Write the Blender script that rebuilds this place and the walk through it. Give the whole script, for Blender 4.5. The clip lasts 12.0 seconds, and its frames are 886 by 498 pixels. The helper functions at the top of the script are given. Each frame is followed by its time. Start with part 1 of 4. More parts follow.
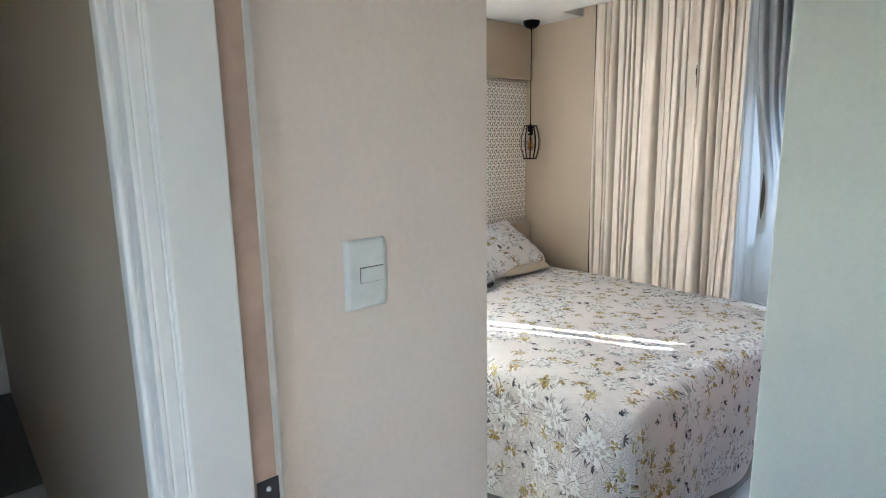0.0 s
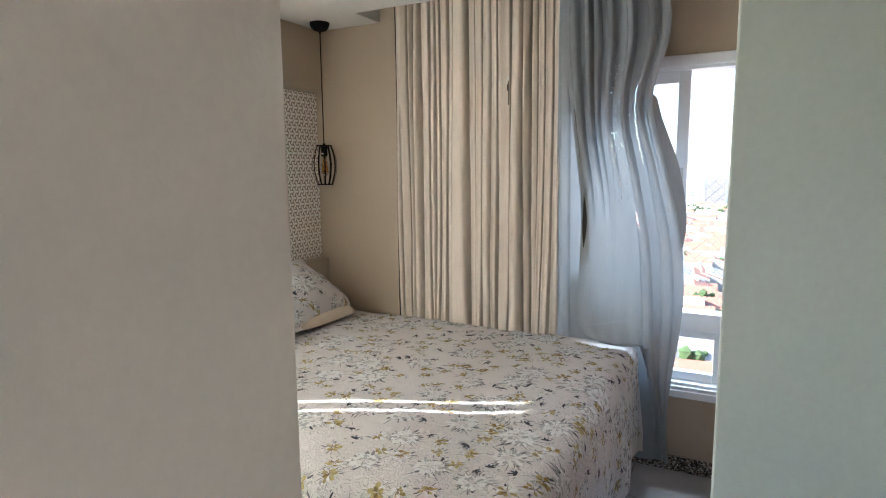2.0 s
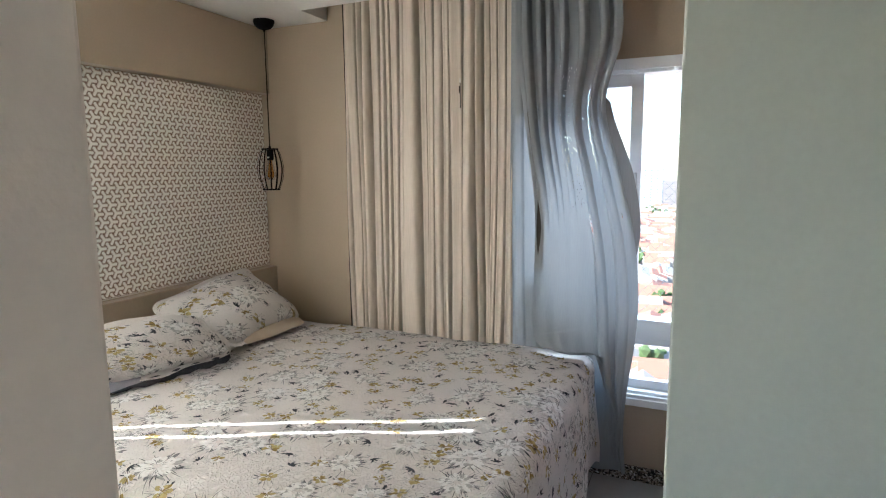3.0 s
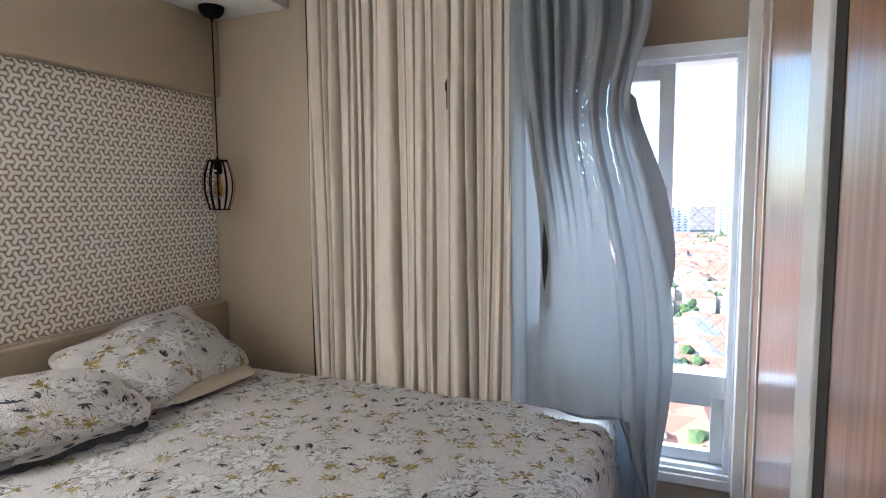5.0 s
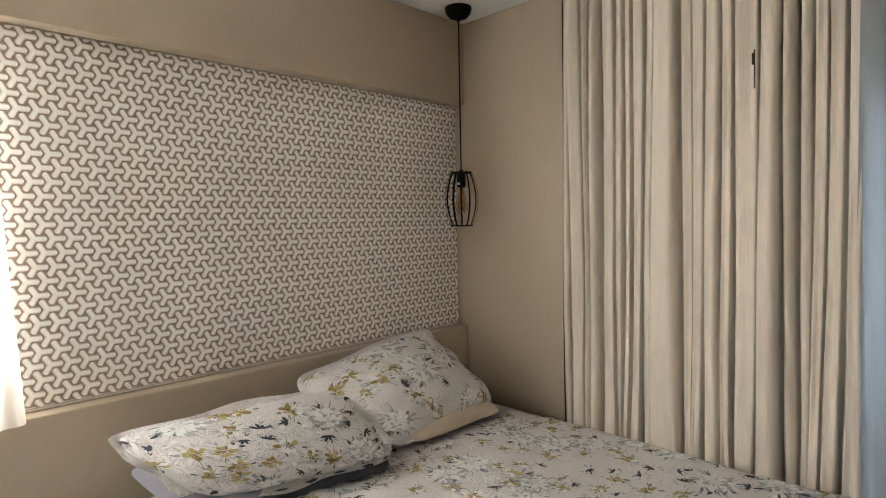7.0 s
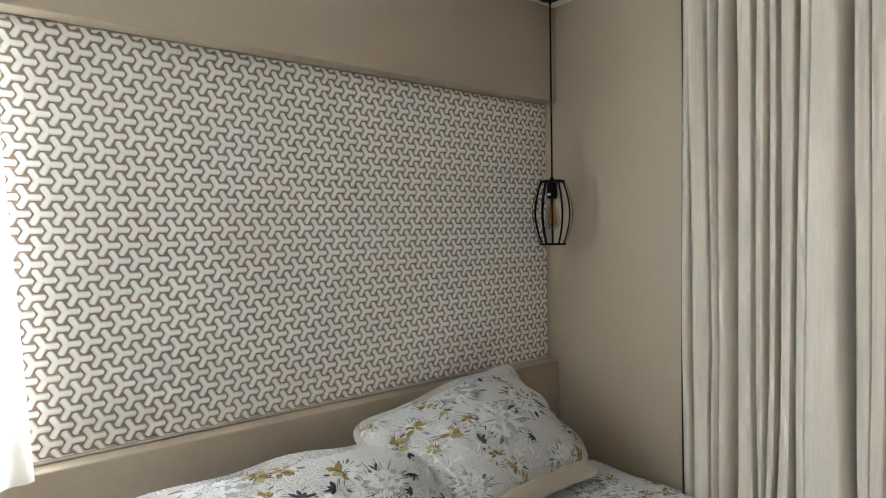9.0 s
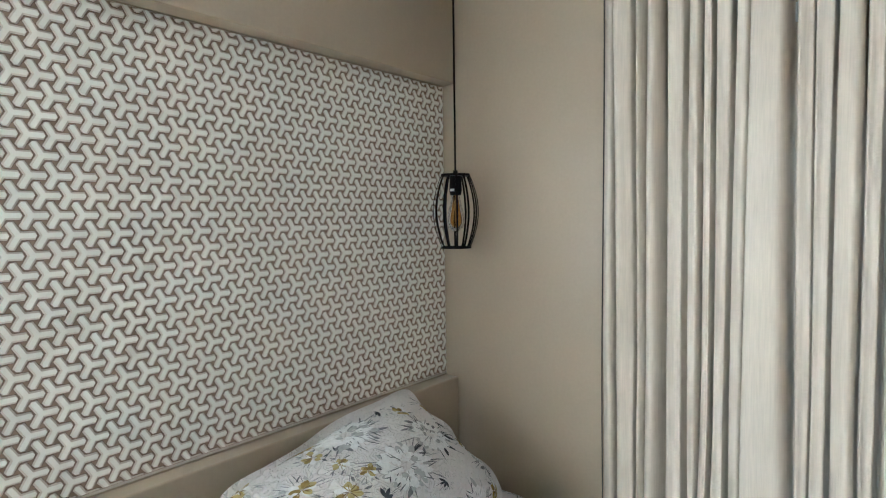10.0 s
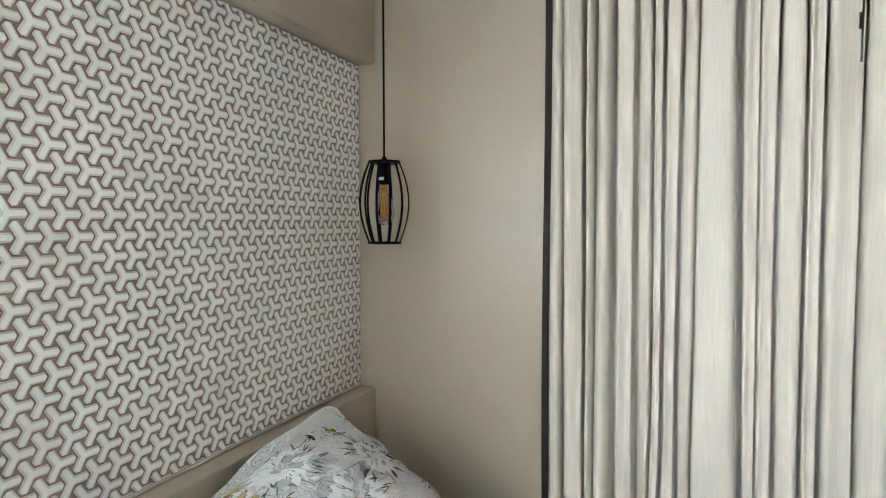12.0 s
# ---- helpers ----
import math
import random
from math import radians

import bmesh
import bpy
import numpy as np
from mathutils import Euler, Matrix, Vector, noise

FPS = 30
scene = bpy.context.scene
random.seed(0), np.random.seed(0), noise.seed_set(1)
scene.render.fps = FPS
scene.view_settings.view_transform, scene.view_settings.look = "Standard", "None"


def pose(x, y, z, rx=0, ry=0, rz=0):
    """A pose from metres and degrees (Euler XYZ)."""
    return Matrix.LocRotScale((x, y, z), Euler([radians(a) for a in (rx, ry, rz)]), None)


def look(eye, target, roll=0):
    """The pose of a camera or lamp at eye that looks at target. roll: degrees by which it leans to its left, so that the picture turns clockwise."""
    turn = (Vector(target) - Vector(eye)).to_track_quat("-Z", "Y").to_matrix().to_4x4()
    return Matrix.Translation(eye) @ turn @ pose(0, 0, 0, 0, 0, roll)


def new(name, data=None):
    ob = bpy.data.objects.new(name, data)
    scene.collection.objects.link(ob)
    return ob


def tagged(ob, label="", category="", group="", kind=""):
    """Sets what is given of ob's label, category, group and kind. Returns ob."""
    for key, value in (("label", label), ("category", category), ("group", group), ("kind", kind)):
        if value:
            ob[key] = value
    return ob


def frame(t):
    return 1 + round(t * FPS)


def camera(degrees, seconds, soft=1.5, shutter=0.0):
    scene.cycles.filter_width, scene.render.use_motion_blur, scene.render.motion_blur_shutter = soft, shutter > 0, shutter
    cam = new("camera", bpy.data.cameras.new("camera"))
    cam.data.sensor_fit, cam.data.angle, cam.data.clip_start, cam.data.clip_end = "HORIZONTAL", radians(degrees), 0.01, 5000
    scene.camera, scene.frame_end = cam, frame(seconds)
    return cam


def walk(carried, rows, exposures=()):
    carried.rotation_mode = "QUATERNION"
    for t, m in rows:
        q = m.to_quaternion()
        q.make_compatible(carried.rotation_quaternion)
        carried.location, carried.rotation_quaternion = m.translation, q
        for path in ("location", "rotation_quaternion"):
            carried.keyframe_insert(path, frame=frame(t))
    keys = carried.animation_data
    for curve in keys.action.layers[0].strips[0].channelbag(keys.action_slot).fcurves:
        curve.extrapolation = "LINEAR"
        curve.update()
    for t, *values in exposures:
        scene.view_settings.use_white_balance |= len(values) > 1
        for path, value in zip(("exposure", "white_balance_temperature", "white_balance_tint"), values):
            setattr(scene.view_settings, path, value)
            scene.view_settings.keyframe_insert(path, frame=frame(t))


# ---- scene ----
cam = camera(75.0, 12.0, soft=1.1)
PATH = [
    (0, (-3.476, -2.966, 1.584), (-2.177, -1.491, 1.216), -0.9),
    (0.5, (-3.32, -2.814, 1.566), (-1.934, -1.412, 1.229), -0.5),
    (1, (-3.183, -2.663, 1.54), (-1.658, -1.401, 1.255), -0.6),
    (1.5, (-3.064, -2.531, 1.531), (-1.406, -1.447, 1.259), -0.5),
    (2, (-3.004, -2.486, 1.53), (-1.248, -1.567, 1.258), -0.5),
    (2.5, (-2.959, -2.485, 1.53), (-1.167, -1.639, 1.261), -0.5),
    (3, (-2.875, -2.493, 1.54), (-1.064, -1.686, 1.276), -0.5),
    (3.2, (-2.82, -2.491, 1.55), (-1.007, -1.688, 1.284), -0.6),
    (4.8, (-2.404, -2.274, 1.488), (-0.569, -1.503, 1.297), -0.5),
    (5, (-2.339, -2.285, 1.499), (-0.504, -1.509, 1.32), -0.4),
    (5.5, (-2.221, -2.262, 1.505), (-0.385, -1.483, 1.359), -0.3),
    (6, (-2.204, -2.169, 1.472), (-0.42, -1.274, 1.351), -0.3),
    (6.5, (-2.111, -2.036, 1.468), (-0.514, -0.837, 1.351), -0.9),
    (7, (-2.07, -1.926, 1.47), (-0.642, -0.53, 1.373), -1.1),
    (7.5, (-2.029, -1.862, 1.491), (-0.805, -0.283, 1.410), -0.9),
    (7.7, (-1.993, -1.841, 1.479), (-0.845, -0.204, 1.422), -1.1),
    (9.3, (-1.762, -1.618, 1.506), (-0.507, -0.061, 1.439), -0.9),
    (9.5, (-1.728, -1.571, 1.505), (-0.408, -0.07, 1.433), -0.8),
    (10, (-1.652, -1.347, 1.545), (-0.107, -0.082, 1.436), -0.8),
    (10.5, (-1.647, -1.278, 1.54), (0.026, -0.188, 1.427), -0.5),
    (11, (-1.658, -1.106, 1.545), (0.06, -0.089, 1.429), 0.0),
    (11.5, (-1.658, -1.0, 1.534), (0.151, -0.154, 1.424), 0.1),
    (12, (-1.659, -1.002, 1.503), (0.182, -0.226, 1.415), -0.1),
]
EXPOSURES = [(0.0, 2.8, 5400, 7), (1.0, 2.55, 5450, 7), (2.0, 2.2, 5750, 8), (3.2, 2.1, 5750, 8), (5.5, 2.02, 5450, 10), (6.0, 1.95, 5950, 10), (6.5, 2.1, 6350, 10), (7.0, 2.15, 5900, 8), (7.7, 2.0, 5850, 8), (9.5, 2.45, 5050, 0), (12.0, 2.78, 4950, 0)]
walk(cam, [(t, look(eye, target, roll)) for t, eye, target, roll in PATH], EXPOSURES)

# ---- daylight: hazy sky, low sun that falls on the headboard side of the building ----
SUN_FROM = Vector((-0.40, 0.82, 0.545)).normalized()
world = bpy.data.worlds.new("sky")
scene.world = world
world.use_nodes = True
wn = world.node_tree.nodes
sky = wn.new("ShaderNodeTexSky")
sky.sky_type, sky.sun_disc = "NISHITA", False
sky.sun_elevation = math.asin(SUN_FROM.z)
sky.sun_rotation = math.atan2(SUN_FROM.x, SUN_FROM.y)
sky.air_density, sky.dust_density = 1.0, 1.0
wn["Background"].inputs["Strength"].default_value = 0.15
world.node_tree.links.new(sky.outputs[0], wn["Background"].inputs["Color"])
sun = new("sun", bpy.data.lights.new("sun", "SUN"))
sun.data.energy, sun.data.angle, sun.data.color = 5.0, radians(0.5), (1.0, 0.93, 0.83)
sun.matrix_world = look(SUN_FROM * 30, (0, 0, 0))

# the sky's light in the opening of the voile-curtained window
day = new("window_daylight", bpy.data.lights.new("window_daylight", "AREA"))
day.data.shape, day.data.size, day.data.size_y = "RECTANGLE", 0.70, 0.92
day.data.energy, day.data.color = 10.0, (1.0, 0.92, 0.82)
day.matrix_world = look((-2.24, 0.02, 1.49), (-2.24, -1.0, 1.40))

# unseen area lamp above window 1, added to strengthen its sky light
day = new("window_daylight", bpy.data.lights.new("window_daylight", "AREA"))
day.data.shape, day.data.size, day.data.size_y = "RECTANGLE", 1.9, 0.8
day.data.energy, day.data.color = 74.0, (0.84, 0.92, 1.0)
day.matrix_world = look((0.85, -1.75, 3.0), (-0.75, -1.85, 0.7))


# ---- materials ----
def material(name, color, rough=0.6, metal=0.0, grain=0.0, grain_size=60.0, stain=0.0, stain_size=2.5, bump=0.0,
             bump_size=200.0, coat=0.0, sheen=0.0, stretch=(1, 1, 1), random_tint=0.0, spec=0.5, specks=0.0):
    """A Principled material whose colour varies at two scales, with a fine relief."""
    m = bpy.data.materials.new(name)
    m.use_nodes = True
    n, l = m.node_tree.nodes, m.node_tree.links
    b = n["Principled BSDF"]
    b.inputs["Roughness"].default_value, b.inputs["Metallic"].default_value = rough, metal
    b.inputs["Coat Weight"].default_value, b.inputs["Sheen Weight"].default_value = coat, sheen
    b.inputs["Specular IOR Level"].default_value = spec
    co = n.new("ShaderNodeTexCoord")
    mp = n.new("ShaderNodeMapping")
    mp.inputs["Scale"].default_value = stretch
    l.new(co.outputs["Object"], mp.inputs["Vector"])
    rgb = n.new("ShaderNodeRGB")
    rgb.outputs[0].default_value = (*color, 1)
    out = rgb.outputs[0]
    for amount, size, detail in ((grain, grain_size, 3), (stain, stain_size, 4)):
        if amount:
            t = n.new("ShaderNodeTexNoise")
            t.inputs["Scale"].default_value, t.inputs["Detail"].default_value = size, detail
            l.new(mp.outputs[0], t.inputs["Vector"])
            r = n.new("ShaderNodeMapRange")
            r.inputs["From Min"].default_value, r.inputs["From Max"].default_value = 0.3, 0.7
            r.inputs["To Min"].default_value, r.inputs["To Max"].default_value = 1 - amount, 1 + amount * 0.4
            l.new(t.outputs["Fac"], r.inputs["Value"])
            x = n.new("ShaderNodeVectorMath")
            x.operation = "SCALE"
            l.new(out, x.inputs[0])
            l.new(r.outputs[0], x.inputs["Scale"])
            out = x.outputs[0]
    if specks:
        vo = n.new("ShaderNodeTexVoronoi")
        vo.inputs["Scale"].default_value = 3.3
        l.new(co.outputs["Object"], vo.inputs["Vector"])
        r = n.new("ShaderNodeMapRange")
        r.inputs["From Min"].default_value, r.inputs["From Max"].default_value = 0.008, 0.014
        r.inputs["To Min"].default_value, r.inputs["To Max"].default_value = 1 - specks, 1.0
        l.new(vo.outputs["Distance"], r.inputs["Value"])
        x = n.new("ShaderNodeVectorMath")
        x.operation = "SCALE"
        l.new(out, x.inputs[0])
        l.new(r.outputs[0], x.inputs["Scale"])
        out = x.outputs[0]
    if random_tint:
        oi = n.new("ShaderNodeObjectInfo")
        r = n.new("ShaderNodeMapRange")
        r.inputs["To Min"].default_value, r.inputs["To Max"].default_value = 1 - random_tint, 1 + random_tint
        l.new(oi.outputs["Random"], r.inputs["Value"])
        x = n.new("ShaderNodeVectorMath")
        x.operation = "SCALE"
        l.new(out, x.inputs[0])
        l.new(r.outputs[0], x.inputs["Scale"])
        out = x.outputs[0]
    l.new(out, b.inputs["Base Color"])
    if bump:
        t = n.new("ShaderNodeTexNoise")
        t.inputs["Scale"].default_value, t.inputs["Detail"].default_value = bump_size, 3
        l.new(mp.outputs[0], t.inputs["Vector"])
        u = n.new("ShaderNodeBump")
        u.inputs["Strength"].default_value, u.inputs["Distance"].default_value = 0.6, bump
        l.new(t.outputs["Fac"], u.inputs["Height"])
        l.new(u.outputs[0], b.inputs["Normal"])
    return m


def cloth(name, color, through_light, weave=900.0, slub=0.08, stretch=(1, 1, 0.05), rough=0.9):
    """Woven cloth that lets some light through."""
    m = material(name, color, rough, grain=slub, grain_size=weave * 0.25, stain=0.04, stain_size=3, bump=0.0006,
                 bump_size=weave, stretch=stretch, sheen=0.15, spec=0.2)
    n, l = m.node_tree.nodes, m.node_tree.links
    b, o = n["Principled BSDF"], n["Material Output"]
    tr = n.new("ShaderNodeBsdfTranslucent")
    col = b.inputs["Base Color"].links[0].from_socket
    l.new(col, tr.inputs["Color"])
    mix = n.new("ShaderNodeMixShader")
    mix.inputs[0].default_value = through_light
    l.new(b.outputs[0], mix.inputs[1])
    l.new(tr.outputs[0], mix.inputs[2])
    l.new(mix.outputs[0], o.inputs["Surface"])
    return m


def quilt_material(name, color):
    """Cotton with a wandering quilting stitch pressed into it."""
    m = material(name, color, 0.85, grain=0.05, grain_size=300, stain=0.06, stain_size=4, sheen=0.2, spec=0.2)
    n, l = m.node_tree.nodes, m.node_tree.links
    co = n.new("ShaderNodeTexCoord")
    w = n.new("ShaderNodeTexNoise")
    w.inputs["Scale"].default_value, w.inputs["Detail"].default_value = 30, 1
    l.new(co.outputs["Object"], w.inputs["Vector"])
    a = n.new("ShaderNodeMath")
    a.operation = "MULTIPLY"
    a.inputs[1].default_value = 9.0
    l.new(w.outputs["Fac"], a.inputs[0])
    f = n.new("ShaderNodeMath")
    f.operation = "PINGPONG"
    f.inputs[1].default_value = 0.5
    l.new(a.outputs[0], f.inputs[0])
    r = n.new("ShaderNodeMapRange")
    r.interpolation_type = "SMOOTHSTEP"
    r.inputs["From Max"].default_value = 0.22
    l.new(f.outputs[0], r.inputs["Value"])
    u = n.new("ShaderNodeBump")
    u.inputs["Strength"].default_value, u.inputs["Distance"].default_value = 1.0, 0.007
    l.new(r.outputs[0], u.inputs["Height"])
    l.new(u.outputs[0], n["Principled BSDF"].inputs["Normal"])
    return m


def wood_material(name, dark, light, rough=0.28):
    """Straight-grained laminate under a gloss coat, the grain upright."""
    m = material(name, light, rough, coat=0.35)
    n, l = m.node_tree.nodes, m.node_tree.links
    co = n.new("ShaderNodeTexCoord")
    mp = n.new("ShaderNodeMapping")
    mp.inputs["Scale"].default_value = (34, 34, 1.1)
    l.new(co.outputs["Object"], mp.inputs["Vector"])
    t = n.new("ShaderNodeTexNoise")
    t.inputs["Scale"].default_value, t.inputs["Detail"].default_value, t.inputs["Distortion"].default_value = 2.2, 6, 0.5
    l.new(mp.outputs[0], t.inputs["Vector"])
    c = n.new("ShaderNodeValToRGB")
    c.color_ramp.elements[0].position, c.color_ramp.elements[1].position = 0.32, 0.68
    c.color_ramp.elements[0].color, c.color_ramp.elements[1].color = (*dark, 1), (*light, 1)
    l.new(t.outputs["Fac"], c.inputs[0])
    l.new(c.outputs[0], n["Principled BSDF"].inputs["Base Color"])
    n["Principled BSDF"].inputs["Coat Roughness"].default_value = 0.22
    return m


def glass_material(name, tint=(1, 1, 1), gloss=0.06):
    m = bpy.data.materials.new(name)
    m.use_nodes = True
    n, l = m.node_tree.nodes, m.node_tree.links
    n.remove(n["Principled BSDF"])
    t, g, x = n.new("ShaderNodeBsdfTransparent"), n.new("ShaderNodeBsdfGlossy"), n.new("ShaderNodeMixShader")
    t.inputs["Color"].default_value, g.inputs["Roughness"].default_value = (*tint, 1), 0.02
    x.inputs[0].default_value = gloss
    l.new(t.outputs[0], x.inputs[1])
    l.new(g.outputs[0], x.inputs[2])
    l.new(x.outputs[0], n["Material Output"].inputs["Surface"])
    return m


BEIGE = material("beige_wall_paint", (0.48, 0.39, 0.285), 0.40, grain=0.03, grain_size=90, stain=0.06, stain_size=2, bump=0.0003, bump_size=60)
PALE = material("pale_wall_paint", (0.78, 0.77, 0.73), 0.5, grain=0.03, grain_size=80, stain=0.05, stain_size=2.2, bump=0.0009, bump_size=120, specks=0.55)
WARM = material("warm_white_paint", (0.80, 0.69, 0.605), 0.5, grain=0.03, grain_size=80, stain=0.06, stain_size=2.2, bump=0.0009, bump_size=120, specks=0.55)
GREENISH = material("pale_green_paint", (0.66, 0.70, 0.635), 0.45, grain=0.03, grain_size=80, stain=0.06, stain_size=1.8, bump=0.0009, bump_size=120, specks=0.55)
CEILING = material("ceiling_plaster", (0.84, 0.83, 0.80), 0.8, grain=0.03, grain_size=60, stain=0.04, bump=0.0008, bump_size=110)
OUTWALL = material("outer_render", (0.6, 0.58, 0.54), 0.9, grain=0.08, stain=0.1)
TRIM = material("white_lacquer", (0.74, 0.72, 0.69), 0.35, grain=0.02, grain_size=40, stain=0.03, stain_size=4, bump=0.0002, bump_size=60, specks=0.55)
RABBET = material("tan_rabbet", (0.46, 0.33, 0.25), 0.5, grain=0.08, grain_size=40, stain=0.1, stain_size=8)
PLASTIC = material("white_plastic", (0.74, 0.74, 0.71), 0.32, grain=0.02, stain=0.06, stain_size=30)
ALU = material("white_window_profile", (0.84, 0.87, 0.9), 0.3, stain=0.05, stain_size=8)
CREAM = cloth("cream_linen", (0.72, 0.64, 0.54), 0.012)
GREYC = cloth("grey_blackout_cloth", (0.33, 0.355, 0.37), 0.24, slub=0.05)
# black cloth: lining, and stand-in for shade at the gap and tears
SHADOWCLOTH = material("black_lining_and_shade", (0.035, 0.026, 0.02), 0.9, grain=0.2)
LINING = cloth("dark_lining", (0.24, 0.245, 0.25), 0.1)
SHEER = cloth("white_voile", (0.89, 0.87, 0.83), 0.74, slub=0.03)
QUILT = quilt_material("quilted_white_cotton", (0.82, 0.78, 0.75))
SHEET = cloth("cream_sheet", (0.68, 0.58, 0.45), 0.1, stretch=(1, 1, 1))
LILAC = cloth("lilac_grey_sheet", (0.33, 0.32, 0.365), 0.1, stretch=(1, 1, 1))
P_WHITE = material("print_white", (0.88, 0.87, 0.85), 0.85, grain=0.12, grain_size=120, spec=0.2)
P_SHADE = material("print_grey", (0.25, 0.25, 0.26), 0.85, grain=0.2, grain_size=90, spec=0.2)
P_DARK = material("print_charcoal", (0.07, 0.075, 0.09), 0.85, grain=0.3, grain_size=90, spec=0.2)
P_PALE = material("print_pale_grey", (0.52, 0.52, 0.50), 0.85, grain=0.15, grain_size=100, spec=0.2)
P_STRAW = material("print_straw", (0.52, 0.43, 0.20), 0.85, grain=0.2, grain_size=80, spec=0.2)
P_OCHRE = material("print_ochre", (0.36, 0.26, 0.085), 0.85, grain=0.25, grain_size=80, spec=0.2)
P_BROWN = material("print_brown", (0.20, 0.14, 0.07), 0.85, grain=0.25, grain_size=80, spec=0.2)
BLACK = material("black_metal", (0.006, 0.006, 0.006), 0.6, spec=0.08, grain=0.1, bump=0.0002, bump_size=300)
BRASS = material("strike_brass", (0.05, 0.05, 0.06), 0.35, metal=0.7)
PAPER_TOP = material("paper_light", (0.92, 0.89, 0.82), 0.6, grain=0.04, grain_size=50, random_tint=0.03)
PAPER_LINE = material("paper_outline", (0.10, 0.055, 0.035), 0.7, grain=0.1, grain_size=60)
PAPER_MID = material("paper_mid", (0.70, 0.62, 0.54), 0.65, grain=0.06, grain_size=60)
PAPER_DARK = material("paper_brown", (0.35, 0.245, 0.175), 0.7, grain=0.1, grain_size=60, stain=0.1)
TILE = material("grey_floor_tile", (0.52, 0.52, 0.51), 0.25, grain=0.05, grain_size=20, stain=0.08, stain_size=3, random_tint=0.04)
GROUT = material("floor_grout", (0.16, 0.155, 0.15), 0.9, grain=0.1)
WOOD = wood_material("oak_laminate", (0.24, 0.12, 0.06), (0.44, 0.25, 0.135))
# near-black that stands for shade in the wardrobe and round the switch key
DARKGAP = material("gap_shade", (0.02, 0.018, 0.016), 0.8)
GLASS = glass_material("window_glass")
NETTING = material("grey_netting", (0.18, 0.2, 0.21), 0.7)


def granite_material():
    m = material("speckled_granite", (0.2, 0.18, 0.16), 0.25)
    n, l = m.node_tree.nodes, m.node_tree.links
    co, v, c = n.new("ShaderNodeTexCoord"), n.new("ShaderNodeTexVoronoi"), n.new("ShaderNodeValToRGB")
    v.inputs["Scale"].default_value = 130
    l.new(co.outputs["Object"], v.inputs["Vector"])
    l.new(v.outputs["Color"], c.inputs[0])
    for p, k in ((0.35, (0.03, 0.03, 0.03)), (0.55, (0.22, 0.18, 0.14)), (0.75, (0.42, 0.38, 0.33))):
        c.color_ramp.elements.new(p).color = (*k, 1)
    l.new(c.outputs[0], n["Principled BSDF"].inputs["Base Color"])
    return m


GRANITE = granite_material()


def bulb_material():
    m = bpy.data.materials.new("amber_bulb_glass")
    m.use_nodes = True
    n, l = m.node_tree.nodes, m.node_tree.links
    n.remove(n["Principled BSDF"])
    t, g, x = n.new("ShaderNodeBsdfTransparent"), n.new("ShaderNodeBsdfGlossy"), n.new("ShaderNodeMixShader")
    f = n.new("ShaderNodeFresnel")
    f.inputs["IOR"].default_value = 1.6
    t.inputs["Color"].default_value, g.inputs["Roughness"].default_value = (0.86, 0.62, 0.30, 1), 0.04
    l.new(f.outputs[0], x.inputs[0])
    l.new(t.outputs[0], x.inputs[1])
    l.new(g.outputs[0], x.inputs[2])
    l.new(x.outputs[0], n["Material Output"].inputs["Surface"])
    return m


BULB = bulb_material()


# ---- mesh helpers ----
def part(name, bm, mat, parent=None, label="", smooth=False, kind=""):
    """Links a bmesh as one object, under parent where one is given. mat: one material or a list of them."""
    me = bpy.data.meshes.new(name)
    bm.normal_update()
    bm.to_mesh(me)
    bm.free()
    for m in (mat if isinstance(mat, (list, tuple)) else [mat]):
        me.materials.append(m)
    if smooth:
        for p in me.polygons:
            p.use_smooth = True
    ob = new(name, me)
    ob.parent = parent
    if label or kind:
        tagged(ob, label=label, kind=kind)
    return ob


def thing(name, label, category, group="", kind=""):
    return tagged(new(name), label, category, group, kind)


def box(bm, lo, hi, bevel=0.0, mat=0):
    r = bmesh.ops.create_cube(bm, size=1.0)
    vs = r["verts"]
    c = [(a + b) / 2 for a, b in zip(lo, hi)]
    d = [b - a for a, b in zip(lo, hi)]
    for v in vs:
        v.co = Vector([c[i] + v.co[i] * d[i] for i in range(3)])
    fs = list({f for v in vs for f in v.link_faces})
    for f in fs:
        f.material_index = mat
    if bevel:
        es = list({e for v in vs for e in v.link_edges})
        bmesh.ops.bevel(bm, geom=es, offset=bevel, segments=2, profile=0.5, affect="EDGES")
    return bm


def boxes(*items, bevel=0.0):
    bm = bmesh.new()
    for lo, hi in items:
        box(bm, lo, hi, bevel)
    return bm


def lathe(bm, profile, center, seg=24):
    """Turns (radius, z) pairs round an upright axis."""
    rings = []
    for r, z in profile:
        rings.append([bm.verts.new((center[0] + r * math.cos(2 * math.pi * i / seg), center[1] + r * math.sin(2 * math.pi * i / seg), center[2] + z)) for i in range(seg)])
    for a, b in zip(rings, rings[1:]):
        for i in range(seg):
            bm.faces.new((a[i], a[(i + 1) % seg], b[(i + 1) % seg], b[i]))
    return bm


def surface(fn, nu, nv, skip=None):
    """A grid mesh of fn(u, v) for u, v in 0..1."""
    bm = bmesh.new()
    g = [[bm.verts.new(fn(i / nu, j / nv)) for j in range(nv + 1)] for i in range(nu + 1)]
    for i in range(nu):
        for j in range(nv):
            if skip and skip((i + 0.5) / nu, (j + 0.5) / nv):
                continue
            f = bm.faces.new((g[i][j], g[i + 1][j], g[i + 1][j + 1], g[i][j + 1]))
            f.smooth = True
    return bm


def structure(name, bm, mat, label, category):
    return tagged(part(name, bm, mat), label, category, kind="structure")


